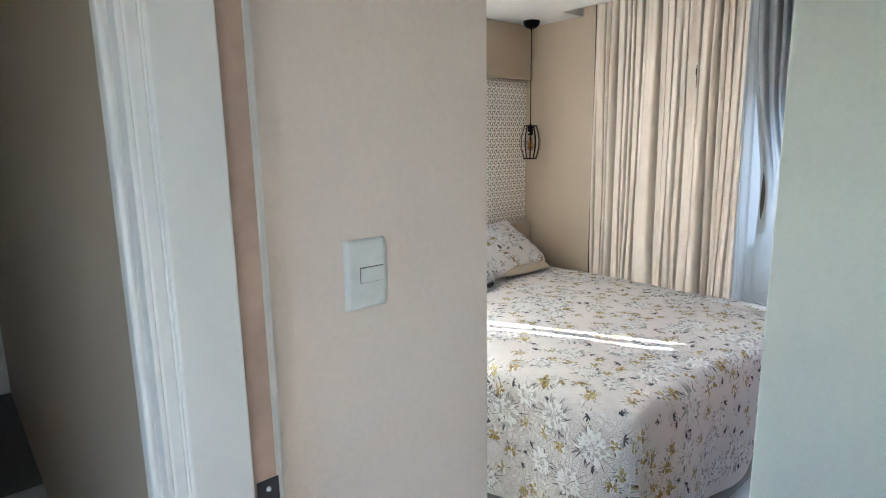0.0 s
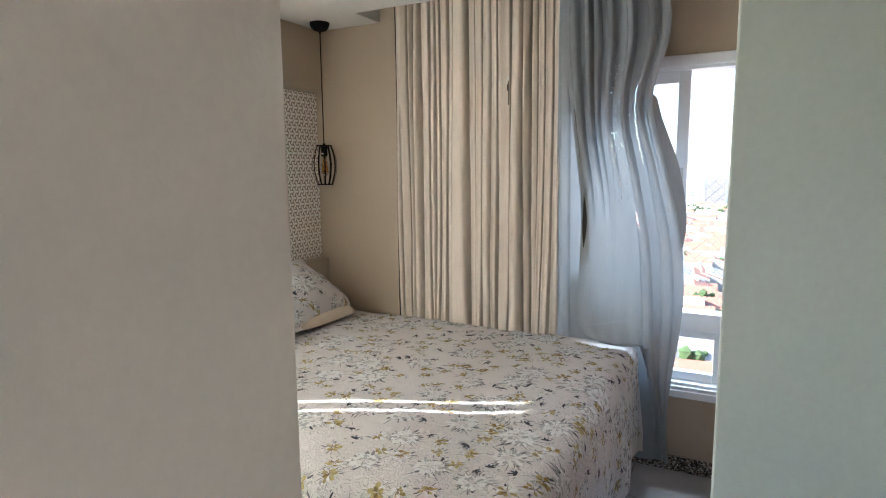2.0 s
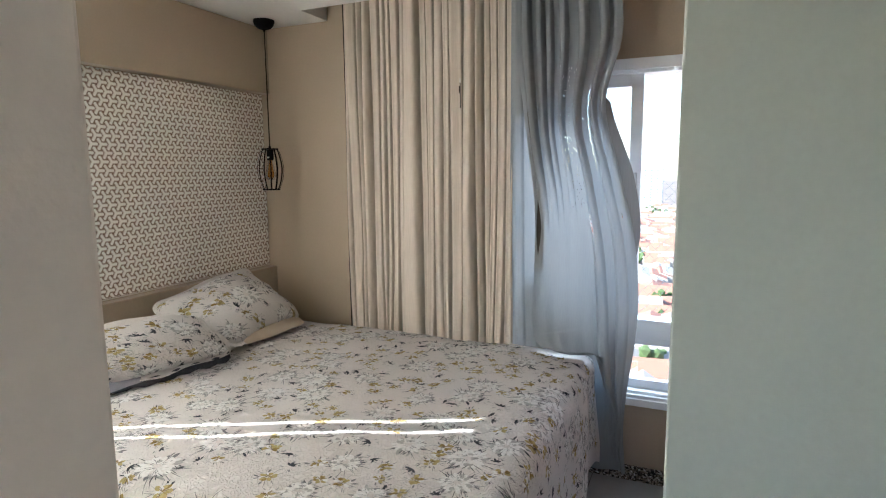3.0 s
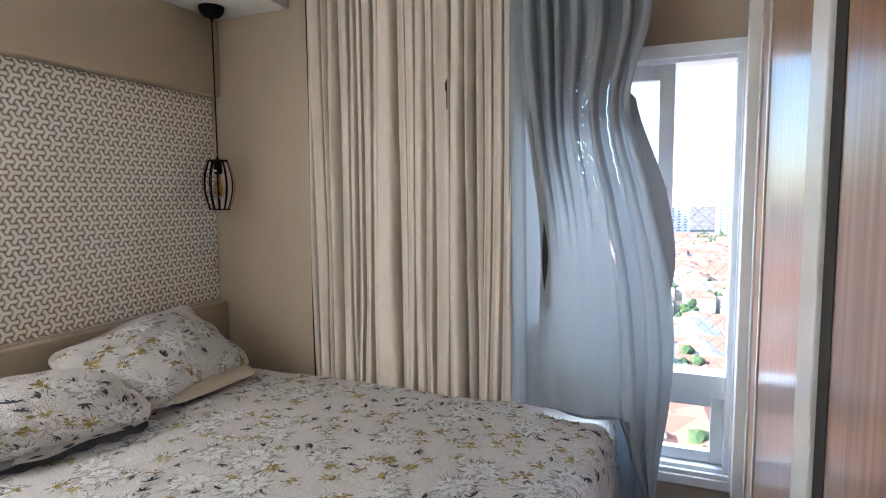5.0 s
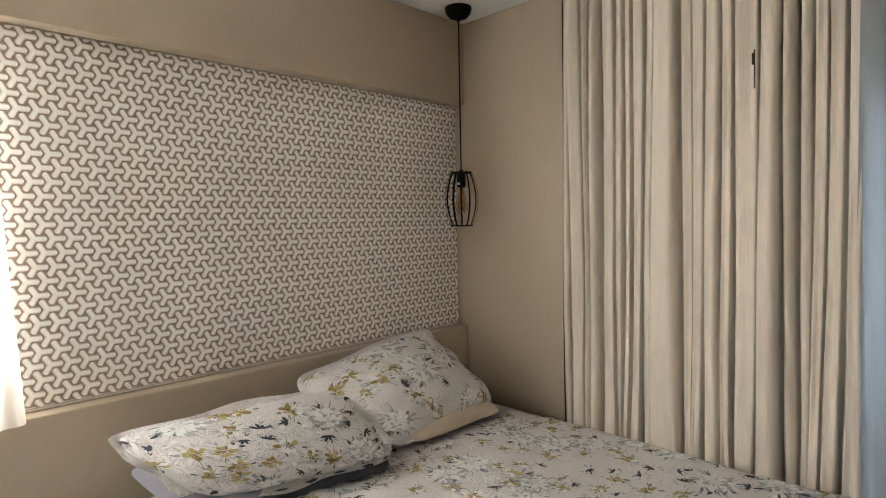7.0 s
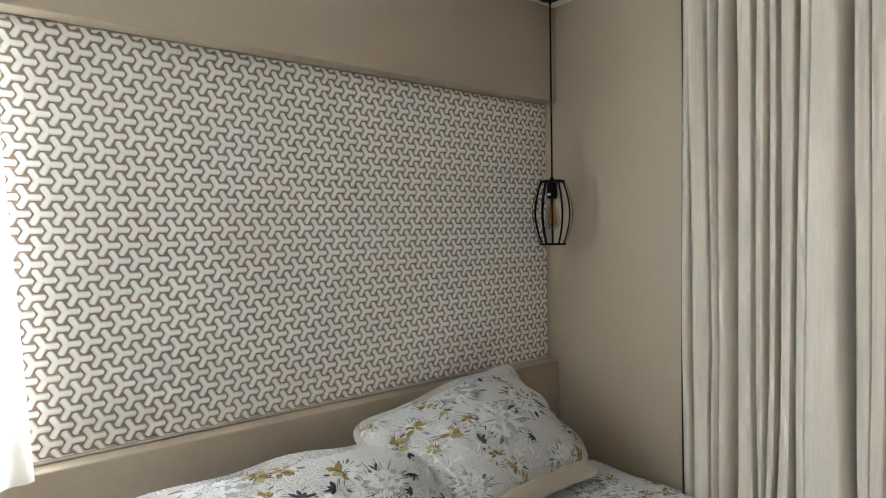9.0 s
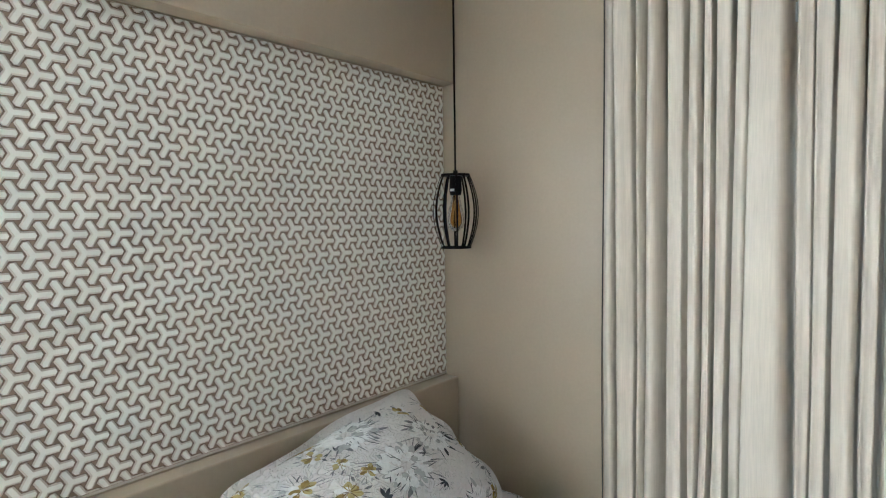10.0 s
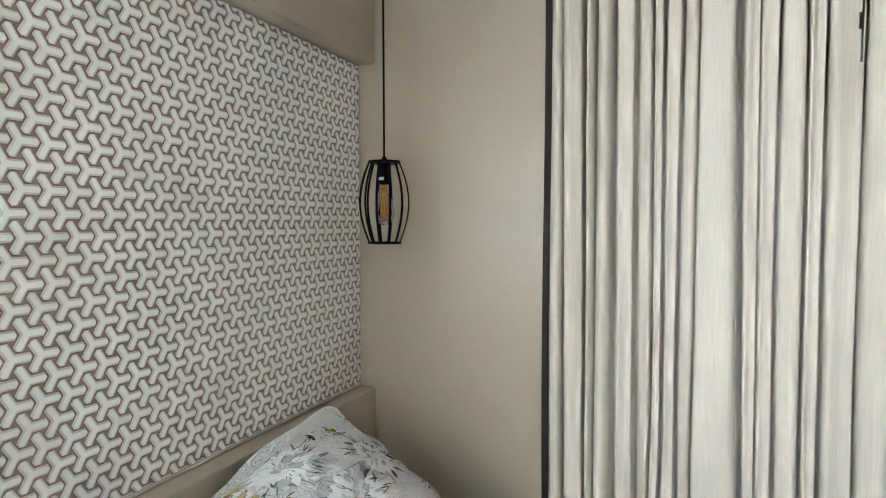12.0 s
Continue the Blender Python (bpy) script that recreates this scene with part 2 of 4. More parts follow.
# ---- the rooms ----
CEIL, SLAB = 2.40, 2.62
WX, WY = 0.0, 0.0                     # window wall and headboard wall
LEFT_X, STUB_Y = -2.632, -2.147        # the corner that the walk passes
SIDE_X, SIDE_Y = -1.971, -2.461        # the panel at the wardrobe's end
DOOR_X0, DOOR_X1 = -3.262, -3.140      # the door wall
W1 = (-2.47, -0.75, 0.43, 2.02)       # window 1: y from, y to, sill, head
W2 = (-2.62, -1.86, 0.99, 1.985)      # window 2: x from, x to, sill, head

structure("wall_window", boxes(
    ((0, W1[1], 0), (0.14, 0.14, SLAB)), ((0, -3.6, 0), (0.14, W1[0], SLAB)),
    ((0, W1[0], 0), (0.14, W1[1], W1[2])), ((0, W1[0], W1[3]), (0.14, W1[1], SLAB))), BEIGE, "beige painted bedroom wall with a tall window", "wall")
structure("wall_headboard", boxes(
    ((W2[1], 0, 0), (0, 0.14, SLAB)), ((-2.9, 0, 0), (W2[0], 0.14, SLAB)),
    ((W2[0], 0, 0), (W2[1], 0.14, W2[2])), ((W2[0], 0, W2[3]), (W2[1], 0.14, SLAB))), BEIGE, "beige painted wall behind the bed", "wall")
# unseen wall; pale paint chosen to bounce more light into the room
structure("wall_left", boxes(((LEFT_X - 0.12, STUB_Y + 0.12, 0), (LEFT_X, 0, SLAB))), PALE, "pale painted side wall of the bedroom", "wall")
structure("wall_switch", boxes(((DOOR_X1, STUB_Y, 0), (LEFT_X, STUB_Y + 0.12, SLAB)), bevel=0.004), WARM, "warm white painted entry wall with a light switch", "wall")
structure("wall_wardrobe_end", boxes(((SIDE_X, -3.30, 0), (SIDE_X + 0.09, SIDE_Y, SLAB)), bevel=0.004), GREENISH, "pale greenish painted wall end beside the wardrobe", "wall")
structure("wall_entry_south", boxes(((DOOR_X1, -3.42, 0), (0, -3.30, SLAB))), PALE, "pale painted wall of the entry", "wall")
structure("wall_door", boxes(
    ((DOOR_X0, -2.165, 0), (DOOR_X1, 1.6, SLAB)), ((DOOR_X0, -3.8, 0), (DOOR_X1, -3.02, SLAB)),
    ((DOOR_X0, -3.02, 2.14), (DOOR_X1, -2.165, SLAB))), BEIGE, "beige painted corridor wall round the bedroom door", "wall")
# opening behind the camera is added to let sky light into the corridor
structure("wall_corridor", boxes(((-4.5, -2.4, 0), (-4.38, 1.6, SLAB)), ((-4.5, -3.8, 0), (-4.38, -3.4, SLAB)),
    ((-4.5, -3.4, 0), (-4.38, -2.4, 0.95)), ((-4.5, -3.4, 1.95), (-4.38, -2.4, SLAB))), PALE, "pale painted corridor wall with an added opening", "wall")
structure("wall_corridor_end", boxes(((-4.5, 1.6, 0), (-3.0, 1.74, SLAB)), ((-4.5, -3.94, 0), (-3.11, -3.8, SLAB))), PALE, "pale painted end wall of the corridor", "wall")
# lowered plaster ceiling with a pocket for the curtains along the window
structure("ceiling", boxes(
    ((DOOR_X1, -3.3, CEIL), (-0.24, 0, CEIL + 0.10)), ((-0.24, -0.50, CEIL), (0, 0, CEIL + 0.10)),
    ((-4.38, -3.8, CEIL), (DOOR_X0, 1.6, CEIL + 0.1))), CEILING, "white plaster ceiling with a curtain recess", "ceiling")
structure("roof_slab", boxes(((-3.11, -4.0, SLAB), (0.2, 0.2, SLAB + 0.15)), ((-4.6, -4.0, SLAB), (-3.11, 1.8, SLAB + 0.15))), OUTWALL, "concrete slab above the ceiling", "ceiling")
# the boxed-out parts of the headboard wall
structure("wall_box_upper", boxes(((LEFT_X + 0.002, -0.066, 2.02), (-0.003, -0.002, CEIL - 0.003)), bevel=0.003), BEIGE, "beige plaster box above the wallpaper", "wall panel")
structure("wall_box_lower", boxes(((LEFT_X + 0.002, -0.062, 0.0), (-0.003, -0.002, 0.962)), bevel=0.004), BEIGE, "beige headboard ledge below the wallpaper", "wall panel")
structure("baseboard", boxes(((-0.018, -2.458, 0), (-0.002, -0.07, 0.075)), bevel=0.002), GRANITE, "dark speckled granite skirting", "baseboard")
structure("curtain_track", boxes(((-0.20, -2.40, CEIL + 0.085), (-0.10, -0.51, CEIL + 0.11))), ALU, "white curtain rail in the ceiling recess", "curtain rail")
structure("floor", boxes(((-4.5, -3.9, -0.12), (0.14, 1.7, -0.006))), GROUT, "tiled floor", "floor")


# door frame: liner, stop, casings
def door_frame():
    d = thing("door_1", "white lacquered door frame with a dark strike plate", "door frame", kind="structure")
    jy, top = -2.195, 2.10
    part("jamb", boxes(((DOOR_X0 - 0.004, jy, 0), (DOOR_X1 + 0.004, -2.167, top)), bevel=0.002), TRIM, d)
    part("jamb", boxes(((DOOR_X0 - 0.004, -3.018, 0), (DOOR_X1 + 0.004, -2.99, top)), bevel=0.002), TRIM, d)
    part("lintel", boxes(((DOOR_X0 - 0.004, -3.018, top), (DOOR_X1 + 0.004, -2.167, 2.138)), bevel=0.002), TRIM, d)
    part("stop", boxes(((DOOR_X0 - 0.002, jy - 0.012, 0), (-3.180, jy - 0.0005, top - 0.001)), bevel=0.003), TRIM, d)
    part("stop", boxes(((DOOR_X0 - 0.002, -2.9895, 0), (-3.180, -2.978, top - 0.001)), bevel=0.003), TRIM, d)
    for name, x0, x1 in (("casing", DOOR_X0 - 0.022, DOOR_X0 - 0.002), ("casing", DOOR_X1 + 0.002, DOOR_X1 + 0.014)):
        wide = 0.105 if x0 < DOOR_X0 else 0.03
        bm = boxes(((x0, -2.19, 0), (x1, -2.19 + wide, top + 0.02)), bevel=0.004)
        if x0 < DOOR_X0:
            box(bm, (x0 - 0.012, -2.19 + 0.066, 0), (x0 + 0.002, -2.19 + 0.102, top + 0.02), 0.006)
            box(bm, (x0 - 0.007, -2.189, 0), (x0 + 0.002, -2.172, top + 0.02), 0.003)
        part(name, bm, TRIM, d)
        part(name, boxes(((x0, -3.0 - 0.09, 0), (x1, -2.995, top + 0.02)), bevel=0.004), TRIM, d)
        part(name, boxes(((x0, -2.995, top), (x1, -2.19, top + 0.09)), bevel=0.004), TRIM, d)
    part("weatherstrip", boxes(((-3.1785, jy - 0.0022, 0), (-3.142, jy - 0.0004, top - 0.002))), RABBET, d, "tan painted rabbet of the frame")
    sp = part("strike_plate", boxes(((-3.174, jy - 0.0048, 0.985), (-3.140, jy - 0.0023, 1.09)), bevel=0.001), BRASS, d, "dark metal strike plate")
    bm = bmesh.new()
    bmesh.ops.create_cone(bm, segments=10, radius1=0.004, radius2=0.003, depth=0.003, cap_ends=True, matrix=pose(-3.157, jy - 0.0062, 1.075, 90, 0, 0))
    part("screw", bm, ALU, sp)
    return d


door_frame()


def light_switch():
    s = thing("light_switch", "white plastic light switch plate on the wall", "light switch")
    cx, cz, w, h, y = -2.937, 1.362, 0.081, 0.121, STUB_Y

    def plate(u, v):
        a, b = u * 2 - 1, v * 2 - 1
        return (cx + a * w / 2, y - 0.004 - 0.009 * (1 - b * b) ** 0.5, cz + b * h / 2)
    bm = surface(plate, 8, 20)
    bm.faces.ensure_lookup_table()
    rim = [e for e in bm.edges if e.is_boundary]
    ex = bmesh.ops.extrude_edge_only(bm, edges=rim)
    for v in [g for g in ex["geom"] if isinstance(g, bmesh.types.BMVert)]:
        v.co.y = y - 0.0004
    bmesh.ops.recalc_face_normals(bm, faces=bm.faces)
    part("plate", bm, PLASTIC, s)
    part("key_surround", boxes(((cx - 0.0162, y - 0.0136, cz - 0.0135), (cx + 0.0322, y - 0.0128, cz + 0.0135))), DARKGAP, s)
    part("key", boxes(((cx - 0.0154, y - 0.0162, cz - 0.0128), (cx + 0.0315, y - 0.012, cz + 0.0125)), bevel=0.0012), PLASTIC, s, "white rocker key")


light_switch()


# ---- windows ----
def ring(axis, a0, a1, z0, z1, w, c0, c1, bevel=0.003):
    """A rectangular frame in the wall plane: axis 'x' lies in the wall x = const."""
    bm = bmesh.new()
    for lo, hi in (((a0, z0), (a0 + w, z1)), ((a1 - w, z0), (a1, z1)), ((a0 + w, z0), (a1 - w, z0 + w)), ((a0 + w, z1 - w), (a1 - w, z1))):
        if axis == "x":
            box(bm, (c0, lo[0], lo[1]), (c1, hi[0], hi[1]), bevel)
        else:
            box(bm, (lo[0], c0, lo[1]), (hi[0], c1, hi[1]), bevel)
    return bm


def window_one():
    w = thing("window_1", "white aluminium sliding window over a fixed lower pane", "window", kind="structure")
    y0, y1, z0, z1 = W1
    mid0, mid1 = 0.735, 0.825
    part("casing", ring("x", y0 - 0.035, y1 + 0.035, z0 - 0.03, z1 + 0.03, 0.05, -0.02, -0.002), ALU, w)
    part("window_frame", ring("x", y0, y1, z0, z1, 0.035, 0.0, 0.10), ALU, w)
    part("transom", boxes(((0.0, y0 + 0.035, mid0), (0.10, y1 - 0.035, mid1)), bevel=0.004), ALU, w)
    part("window_sill", boxes(((-0.03, y0 - 0.04, z0 - 0.035), (0.02, y1 + 0.04, z0 + 0.002)), bevel=0.003), ALU, w)
    part("lower_sash", ring("x", y0 + 0.036, -1.62, z0 + 0.036, mid0 - 0.001, 0.045, 0.04, 0.08), ALU, w)
    part("lower_sash", ring("x", -1.618, y1 - 0.036, z0 + 0.036, mid0 - 0.001, 0.045, 0.04, 0.08), ALU, w)
    sash = part("sash", ring("x", -2.232, -1.42, mid1 + 0.001, z1 - 0.036, 0.055, 0.012, 0.046), ALU, w)
    part("latch", boxes(((-0.002, -2.214, 1.37), (0.013, -2.194, 1.53)), bevel=0.003), material("latch_grey", (0.5, 0.52, 0.54), 0.35), sash, "grey window latch")
    part("sash", ring("x", -1.5, y1 - 0.036, mid1 + 0.001, z1 - 0.036, 0.05, 0.052, 0.086), ALU, w)
    for a0, a1, b0, b1, x in ((-2.18, -1.47, mid1 + 0.05, z1 - 0.085, 0.029), (-1.45, y1 - 0.08, mid1 + 0.05, z1 - 0.085, 0.069),
                              (y0 + 0.08, -1.66, z0 + 0.08, mid0 - 0.045, 0.06), (-1.575, y1 - 0.08, z0 + 0.08, mid0 - 0.045, 0.06)):
        p = part("pane", boxes(((x - 0.002, a0, b0), (x + 0.002, a1, b1))), GLASS, w)
        p.visible_shadow = False


window_one()


def window_two():
    w = thing("window_2", "white aluminium window behind a voile curtain", "window", kind="structure")
    x0, x1, z0, z1 = W2
    part("window_frame", ring("y", x0, x1, z0, z1, 0.04, 0.03, 0.11), ALU, w)
    part("mullion", boxes((((x0 + x1) / 2 - 0.02, 0.04, z0 + 0.04), ((x0 + x1) / 2 + 0.02, 0.10, z1 - 0.04)), bevel=0.003), ALU, w)
    for a0, a1 in ((x0 + 0.04, (x0 + x1) / 2 - 0.02), ((x0 + x1) / 2 + 0.02, x1 - 0.04)):
        p = part("pane", boxes(((a0, 0.068, z0 + 0.04), (a1, 0.072, z1 - 0.04))), GLASS, w)
        p.visible_shadow = False


window_two()


# ---- wardrobe ----
def wardrobe():
    w = thing("wardrobe", "built-in wardrobe with glossy oak sliding doors and pale frames", "wardrobe")
    x0, x1, top = SIDE_X + 0.095, -0.02, CEIL - 0.005
    part("body", boxes(((x0, -3.28, 0.0), (x1, -3.26, top)), ((x0, -3.26, 0.0), (x0 + 0.018, -2.57, top)), ((x1 - 0.018, -3.26, 0), (x1, -2.51, top)),
                       ((x0 + 0.018, -3.26, 0.0), (x1 - 0.018, -2.57, 0.06)), ((x0 + 0.018, -3.26, top - 0.02), (x1 - 0.018, -2.57, top))), DARKGAP, w)
    part("end_post", boxes(((-0.10, -2.50, 0.0), (-0.022, -2.461, top)), bevel=0.003), TRIM, w, "pale upright end post")
    part("bottom_track", boxes(((x0, -2.56, 0.0), (-0.10, -2.48, 0.03))), ALU, w)
    d1 = part("door", boxes(((-1.42, -2.518, 0.04), (-0.10, -2.50, top - 0.03))), WOOD, w, "oak laminate sliding door")
    part("stile", boxes(((-0.365, -2.50, 0.04), (-0.34, -2.4945, top - 0.03)), bevel=0.002), TRIM, d1)
    part("stile", boxes(((-0.145, -2.50, 0.04), (-0.101, -2.4945, top - 0.03)), bevel=0.002), TRIM, d1)
    d2 = part("door", boxes(((x0 + 0.002, -2.492, 0.04), (-1.331, -2.476, top - 0.03))), WOOD, w, "oak laminate sliding door")
    part("stile", boxes(((-1.33, -2.494, 0.04), (-1.20, -2.466, top - 0.03)), bevel=0.003), TRIM, d2, "pale door stile")
    # black strip laid on the door for the shaded gap beside the stile
    part("pull", boxes(((-1.40, -2.477, 0.04), (-1.3315, -2.474, top - 0.03)), bevel=0.002), DARKGAP, d2, "black strip for the shaded gap beside the stile")


wardrobe()


# ---- bed ----
BX0, BX1, BY0, BY1, BZ = -1.83, -0.09, -2.06, -0.075, 0.667


def fold(s, lo, hi, r=0.07):
    """Where cloth at arc position s lies: across, and how far below the top."""
    if s > hi - r:
        a = s - (hi - r)
        q = r * math.pi / 2
        return (hi - r + r * math.sin(a / r), r - r * math.cos(a / r)) if a < q else (hi, r + a - q)
    if s < lo + r:
        a = lo + r - s
        q = r * math.pi / 2
        return (lo + r - r * math.sin(a / r), r - r * math.cos(a / r)) if a < q else (lo, r + a - q)
    return s, 0.0


def quilt_at(a, b, lift=0.0):
    x, dx = fold(a, BX0, BX1)
    y, dy = fold(b, BY0, BY1)
    d = max(dx, dy)
    z = BZ - d + 0.010 * noise.noise((a * 2.6, b * 2.6, 0.0)) + 0.005 * noise.noise((a * 7, b * 7, 3.0))
    k = min(1.0, max(0.0, (d - 0.06) / 0.4))
    z += 0.0 if d > 0.02 else lift
    if dx >= dy and dx > 0.02:
        s = -1 if a < BX0 + 0.1 else 1
        x += s * (lift + k * (0.022 + 0.02 * math.sin(b * 13) + 0.016 * noise.noise((b * 5, 1.0, d))))
    if dy > 0.02 and dy >= dx:
        y -= lift + k * (0.022 + 0.02 * math.sin(a * 12 + 1) + 0.016 * noise.noise((a * 5, 2.0, d)))
    for cx, r, sg in ((BX1 - 0.04, 0.04, 1), (BX0 + 0.07, 0.07, -1)):
        w = Vector(((x - cx) * sg, BY0 + r - y))
        if w.x > 0 and w.y > 0 and w.length > r:
            over = max(abs(x - min(max(x, BX0), BX1)), abs(min(0.0, y - BY0)))
            w = w.normalized() * (r + over)
            x, y = cx + sg * w.x, BY0 + r - w.y
    return Vector((x, y, max(z, 0.06)))


def flower(bm, at, a, b, size, kind, rng):
    """One printed bloom with its leaves, laid on the cloth. at(a, b, lift) gives the cloth's places."""
    def blob(ca, cb, ang, length, width, mat, lift):
        c, s = math.cos(ang), math.sin(ang)
        ring_ = []
        for p, q in ((0, 0.1), (0.25, 0.75), (0.6, 1.0), (0.85, 0.55), (1, 0), (0.85, -0.55), (0.6, -0.9), (0.25, -0.75)):
            u, w = p * length, q * width * rng.uniform(0.75, 1.15)
            ring_.append(bm.verts.new(at(ca + u * c - w * s, cb + u * s + w * c, lift)))
        mid = bm.verts.new(at(ca + 0.5 * length * c, cb + 0.5 * length * s, lift))
        for i in range(8):
            f = bm.faces.new((mid, ring_[i], ring_[(i + 1) % 8]))
            f.material_index, f.smooth = mat, True
    turn = rng.uniform(0, 6.28)
    for i in range(rng.randint(4, 7)):
        g = turn + rng.uniform(0, 6.28)
        blob(a + math.cos(g) * size * 0.65, b + math.sin(g) * size * 0.65, g + rng.uniform(-0.8, 0.8), size * rng.uniform(0.3, 0.6), size * rng.uniform(0.04, 0.10),
             rng.choice((1, 1, 2, 5, 5)), 0.0008)
    for i in range(rng.randint(8, 14)):
        g = turn + rng.uniform(0, 6.28)
        blob(a + math.cos(g) * size * 0.5, b + math.sin(g) * size * 0.5, g + rng.uniform(-0.4, 0.4), size * rng.uniform(0.6, 1.0), size * 0.018, rng.choice((1, 1, 2, 5)), 0.0010)
    if kind == "white":
        for i in range(20):
            g = turn + i * 0.314 + rng.uniform(-0.1, 0.1)
            r0 = size * rng.uniform(0.45, 0.6)
            blob(a + math.cos(g) * r0, b + math.sin(g) * r0, g + rng.uniform(-0.5, 0.5), size * rng.uniform(0.22, 0.38), size * 0.09, rng.choice((1, 5, 5, 5)), 0.0011 + 0.00002 * i)
        for k, (n, ro) in enumerate(((17, 0.80), (13, 0.64), (10, 0.46), (6, 0.27))):
            for i in range(n):
                g = turn + k * 0.4 + i * 6.283 / n + rng.uniform(-0.12, 0.12)
                r0 = size * ro * 0.55
                blob(a + math.cos(g) * r0, b + math.sin(g) * r0, g + rng.uniform(-0.2, 0.2), size * ro * 0.48 * rng.uniform(0.75, 1.2), size * 0.125, rng.choice((0, 0, 0, 0, 5)), 0.0016 + 0.0004 * k + 0.0001 * (i % 3))
        for i in range(12):
            g = turn + rng.uniform(0, 3.6)
            blob(a + math.cos(g) * size * 0.62, b + math.sin(g) * size * 0.62, g + rng.uniform(-0.9, 0.9), size * rng.uniform(0.2, 0.5), size * 0.022, rng.choice((1, 2, 2)), 0.0036)
        for i in range(26):
            g = rng.uniform(0, 6.28)
            r0 = size * rng.uniform(0.1, 0.6)
            blob(a + math.cos(g) * r0, b + math.sin(g) * r0, g + rng.uniform(-0.4, 0.4), size * rng.uniform(0.1, 0.22), size * 0.014, rng.choice((1, 1, 5, 2)), 0.0037)
        for i in range(3):
            g = rng.uniform(0, 6.28)
            blob(a + math.cos(g) * size * 0.1, b + math.sin(g) * size * 0.1, g, size * 0.55, size * 0.012, 1, 0.0033)
    elif kind == "yellow":
        for i in range(10):
            g = turn + i * 0.63 + rng.uniform(-0.25, 0.25)
            r0 = size * rng.uniform(0.0, 0.3)
            blob(a + r0 * math.cos(g), b + r0 * math.sin(g), g + rng.uniform(-0.3, 0.3), size * rng.uniform(0.35, 0.65), size * 0.20, rng.choice((3, 6, 6, 6, 0, 0)), 0.0015 + 0.0001 * i)
        for i in range(11):
            g = rng.uniform(0, 6.28)
            blob(a, b, g, size * rng.uniform(0.3, 0.7), size * 0.03, rng.choice((4, 4, 3)), 0.0027)
    else:
        for i in range(4):
            g = turn + i * 0.75
            blob(a, b, g, size * rng.uniform(0.5, 1.0), size * 0.16, 2, 0.0016 + 0.0001 * i)


PRINT = [P_WHITE, P_SHADE, P_DARK, P_OCHRE, P_BROWN, P_PALE, P_STRAW]


def scatter(at, a0, a1, b0, b1, count, seed, small=1.0, keep=None):
    rng = random.Random(seed)
    bm, put, tries = bmesh.new(), [], 0
    while len(put) < count and tries < count * 60:
        tries += 1
        a, b = rng.uniform(a0, a1), rng.uniform(b0, b1)
        kind = rng.choice(("white", "white", "yellow", "yellow", "dark"))
        size = {"white": 0.072, "yellow": 0.038, "dark": 0.028}[kind] * rng.uniform(0.8, 1.15) * small
        if any((a - p) ** 2 + (b - q) ** 2 < (size + r) ** 2 * 0.5 for p, q, r in put):
            continue
        if keep and not keep(a, b, size):
            continue
        put.append((a, b, size))
        flower(bm, at, a, b, size, kind, rng)
    return bm


def bed():
    d = thing("bed", "wide box bed pushed under the curtained window", "bed")
    part("base", boxes(((BX0 + 0.06, BY0 + 0.06, 0.07), (BX1 - 0.04, BY1 - 0.02, 0.34)), bevel=0.015), LILAC, d)
    part("mattress", boxes(((BX0 + 0.035, BY0 + 0.035, 0.341), (BX1 - 0.03, BY1 - 0.01, BZ - 0.035)), bevel=0.03), SHEET, d)
    for x in (BX0 + 0.2, BX1 - 0.2):
        for y in (BY0 + 0.2, BY1 - 0.2):
            bm = bmesh.new()
            lathe(bm, ((0.0, 0), (0.025, 0), (0.03, 0.07), (0, 0.07)), (x, y, 0), 12)
            part("leg", bm, BLACK, d)
    q = thing("bedspread", "white quilted bedspread printed with grey and ochre flowers", "bedspread")
    a0, a1, b0, b1 = BX0 - 0.53, BX1 + 0.12, BY0 - 0.53, BY1 + 0.01
    part("cover", surface(lambda u, v: quilt_at(a0 + u * (a1 - a0), b0 + v * (b1 - b0)), 150, 170), QUILT, q)
    part("flower_print", scatter(quilt_at, a0 + 0.05, a1 - 0.1, b0 + 0.05, b1 - 0.02, 600, 11), PRINT, q, "printed grey, white and ochre blossoms", kind="stuff")


bed()


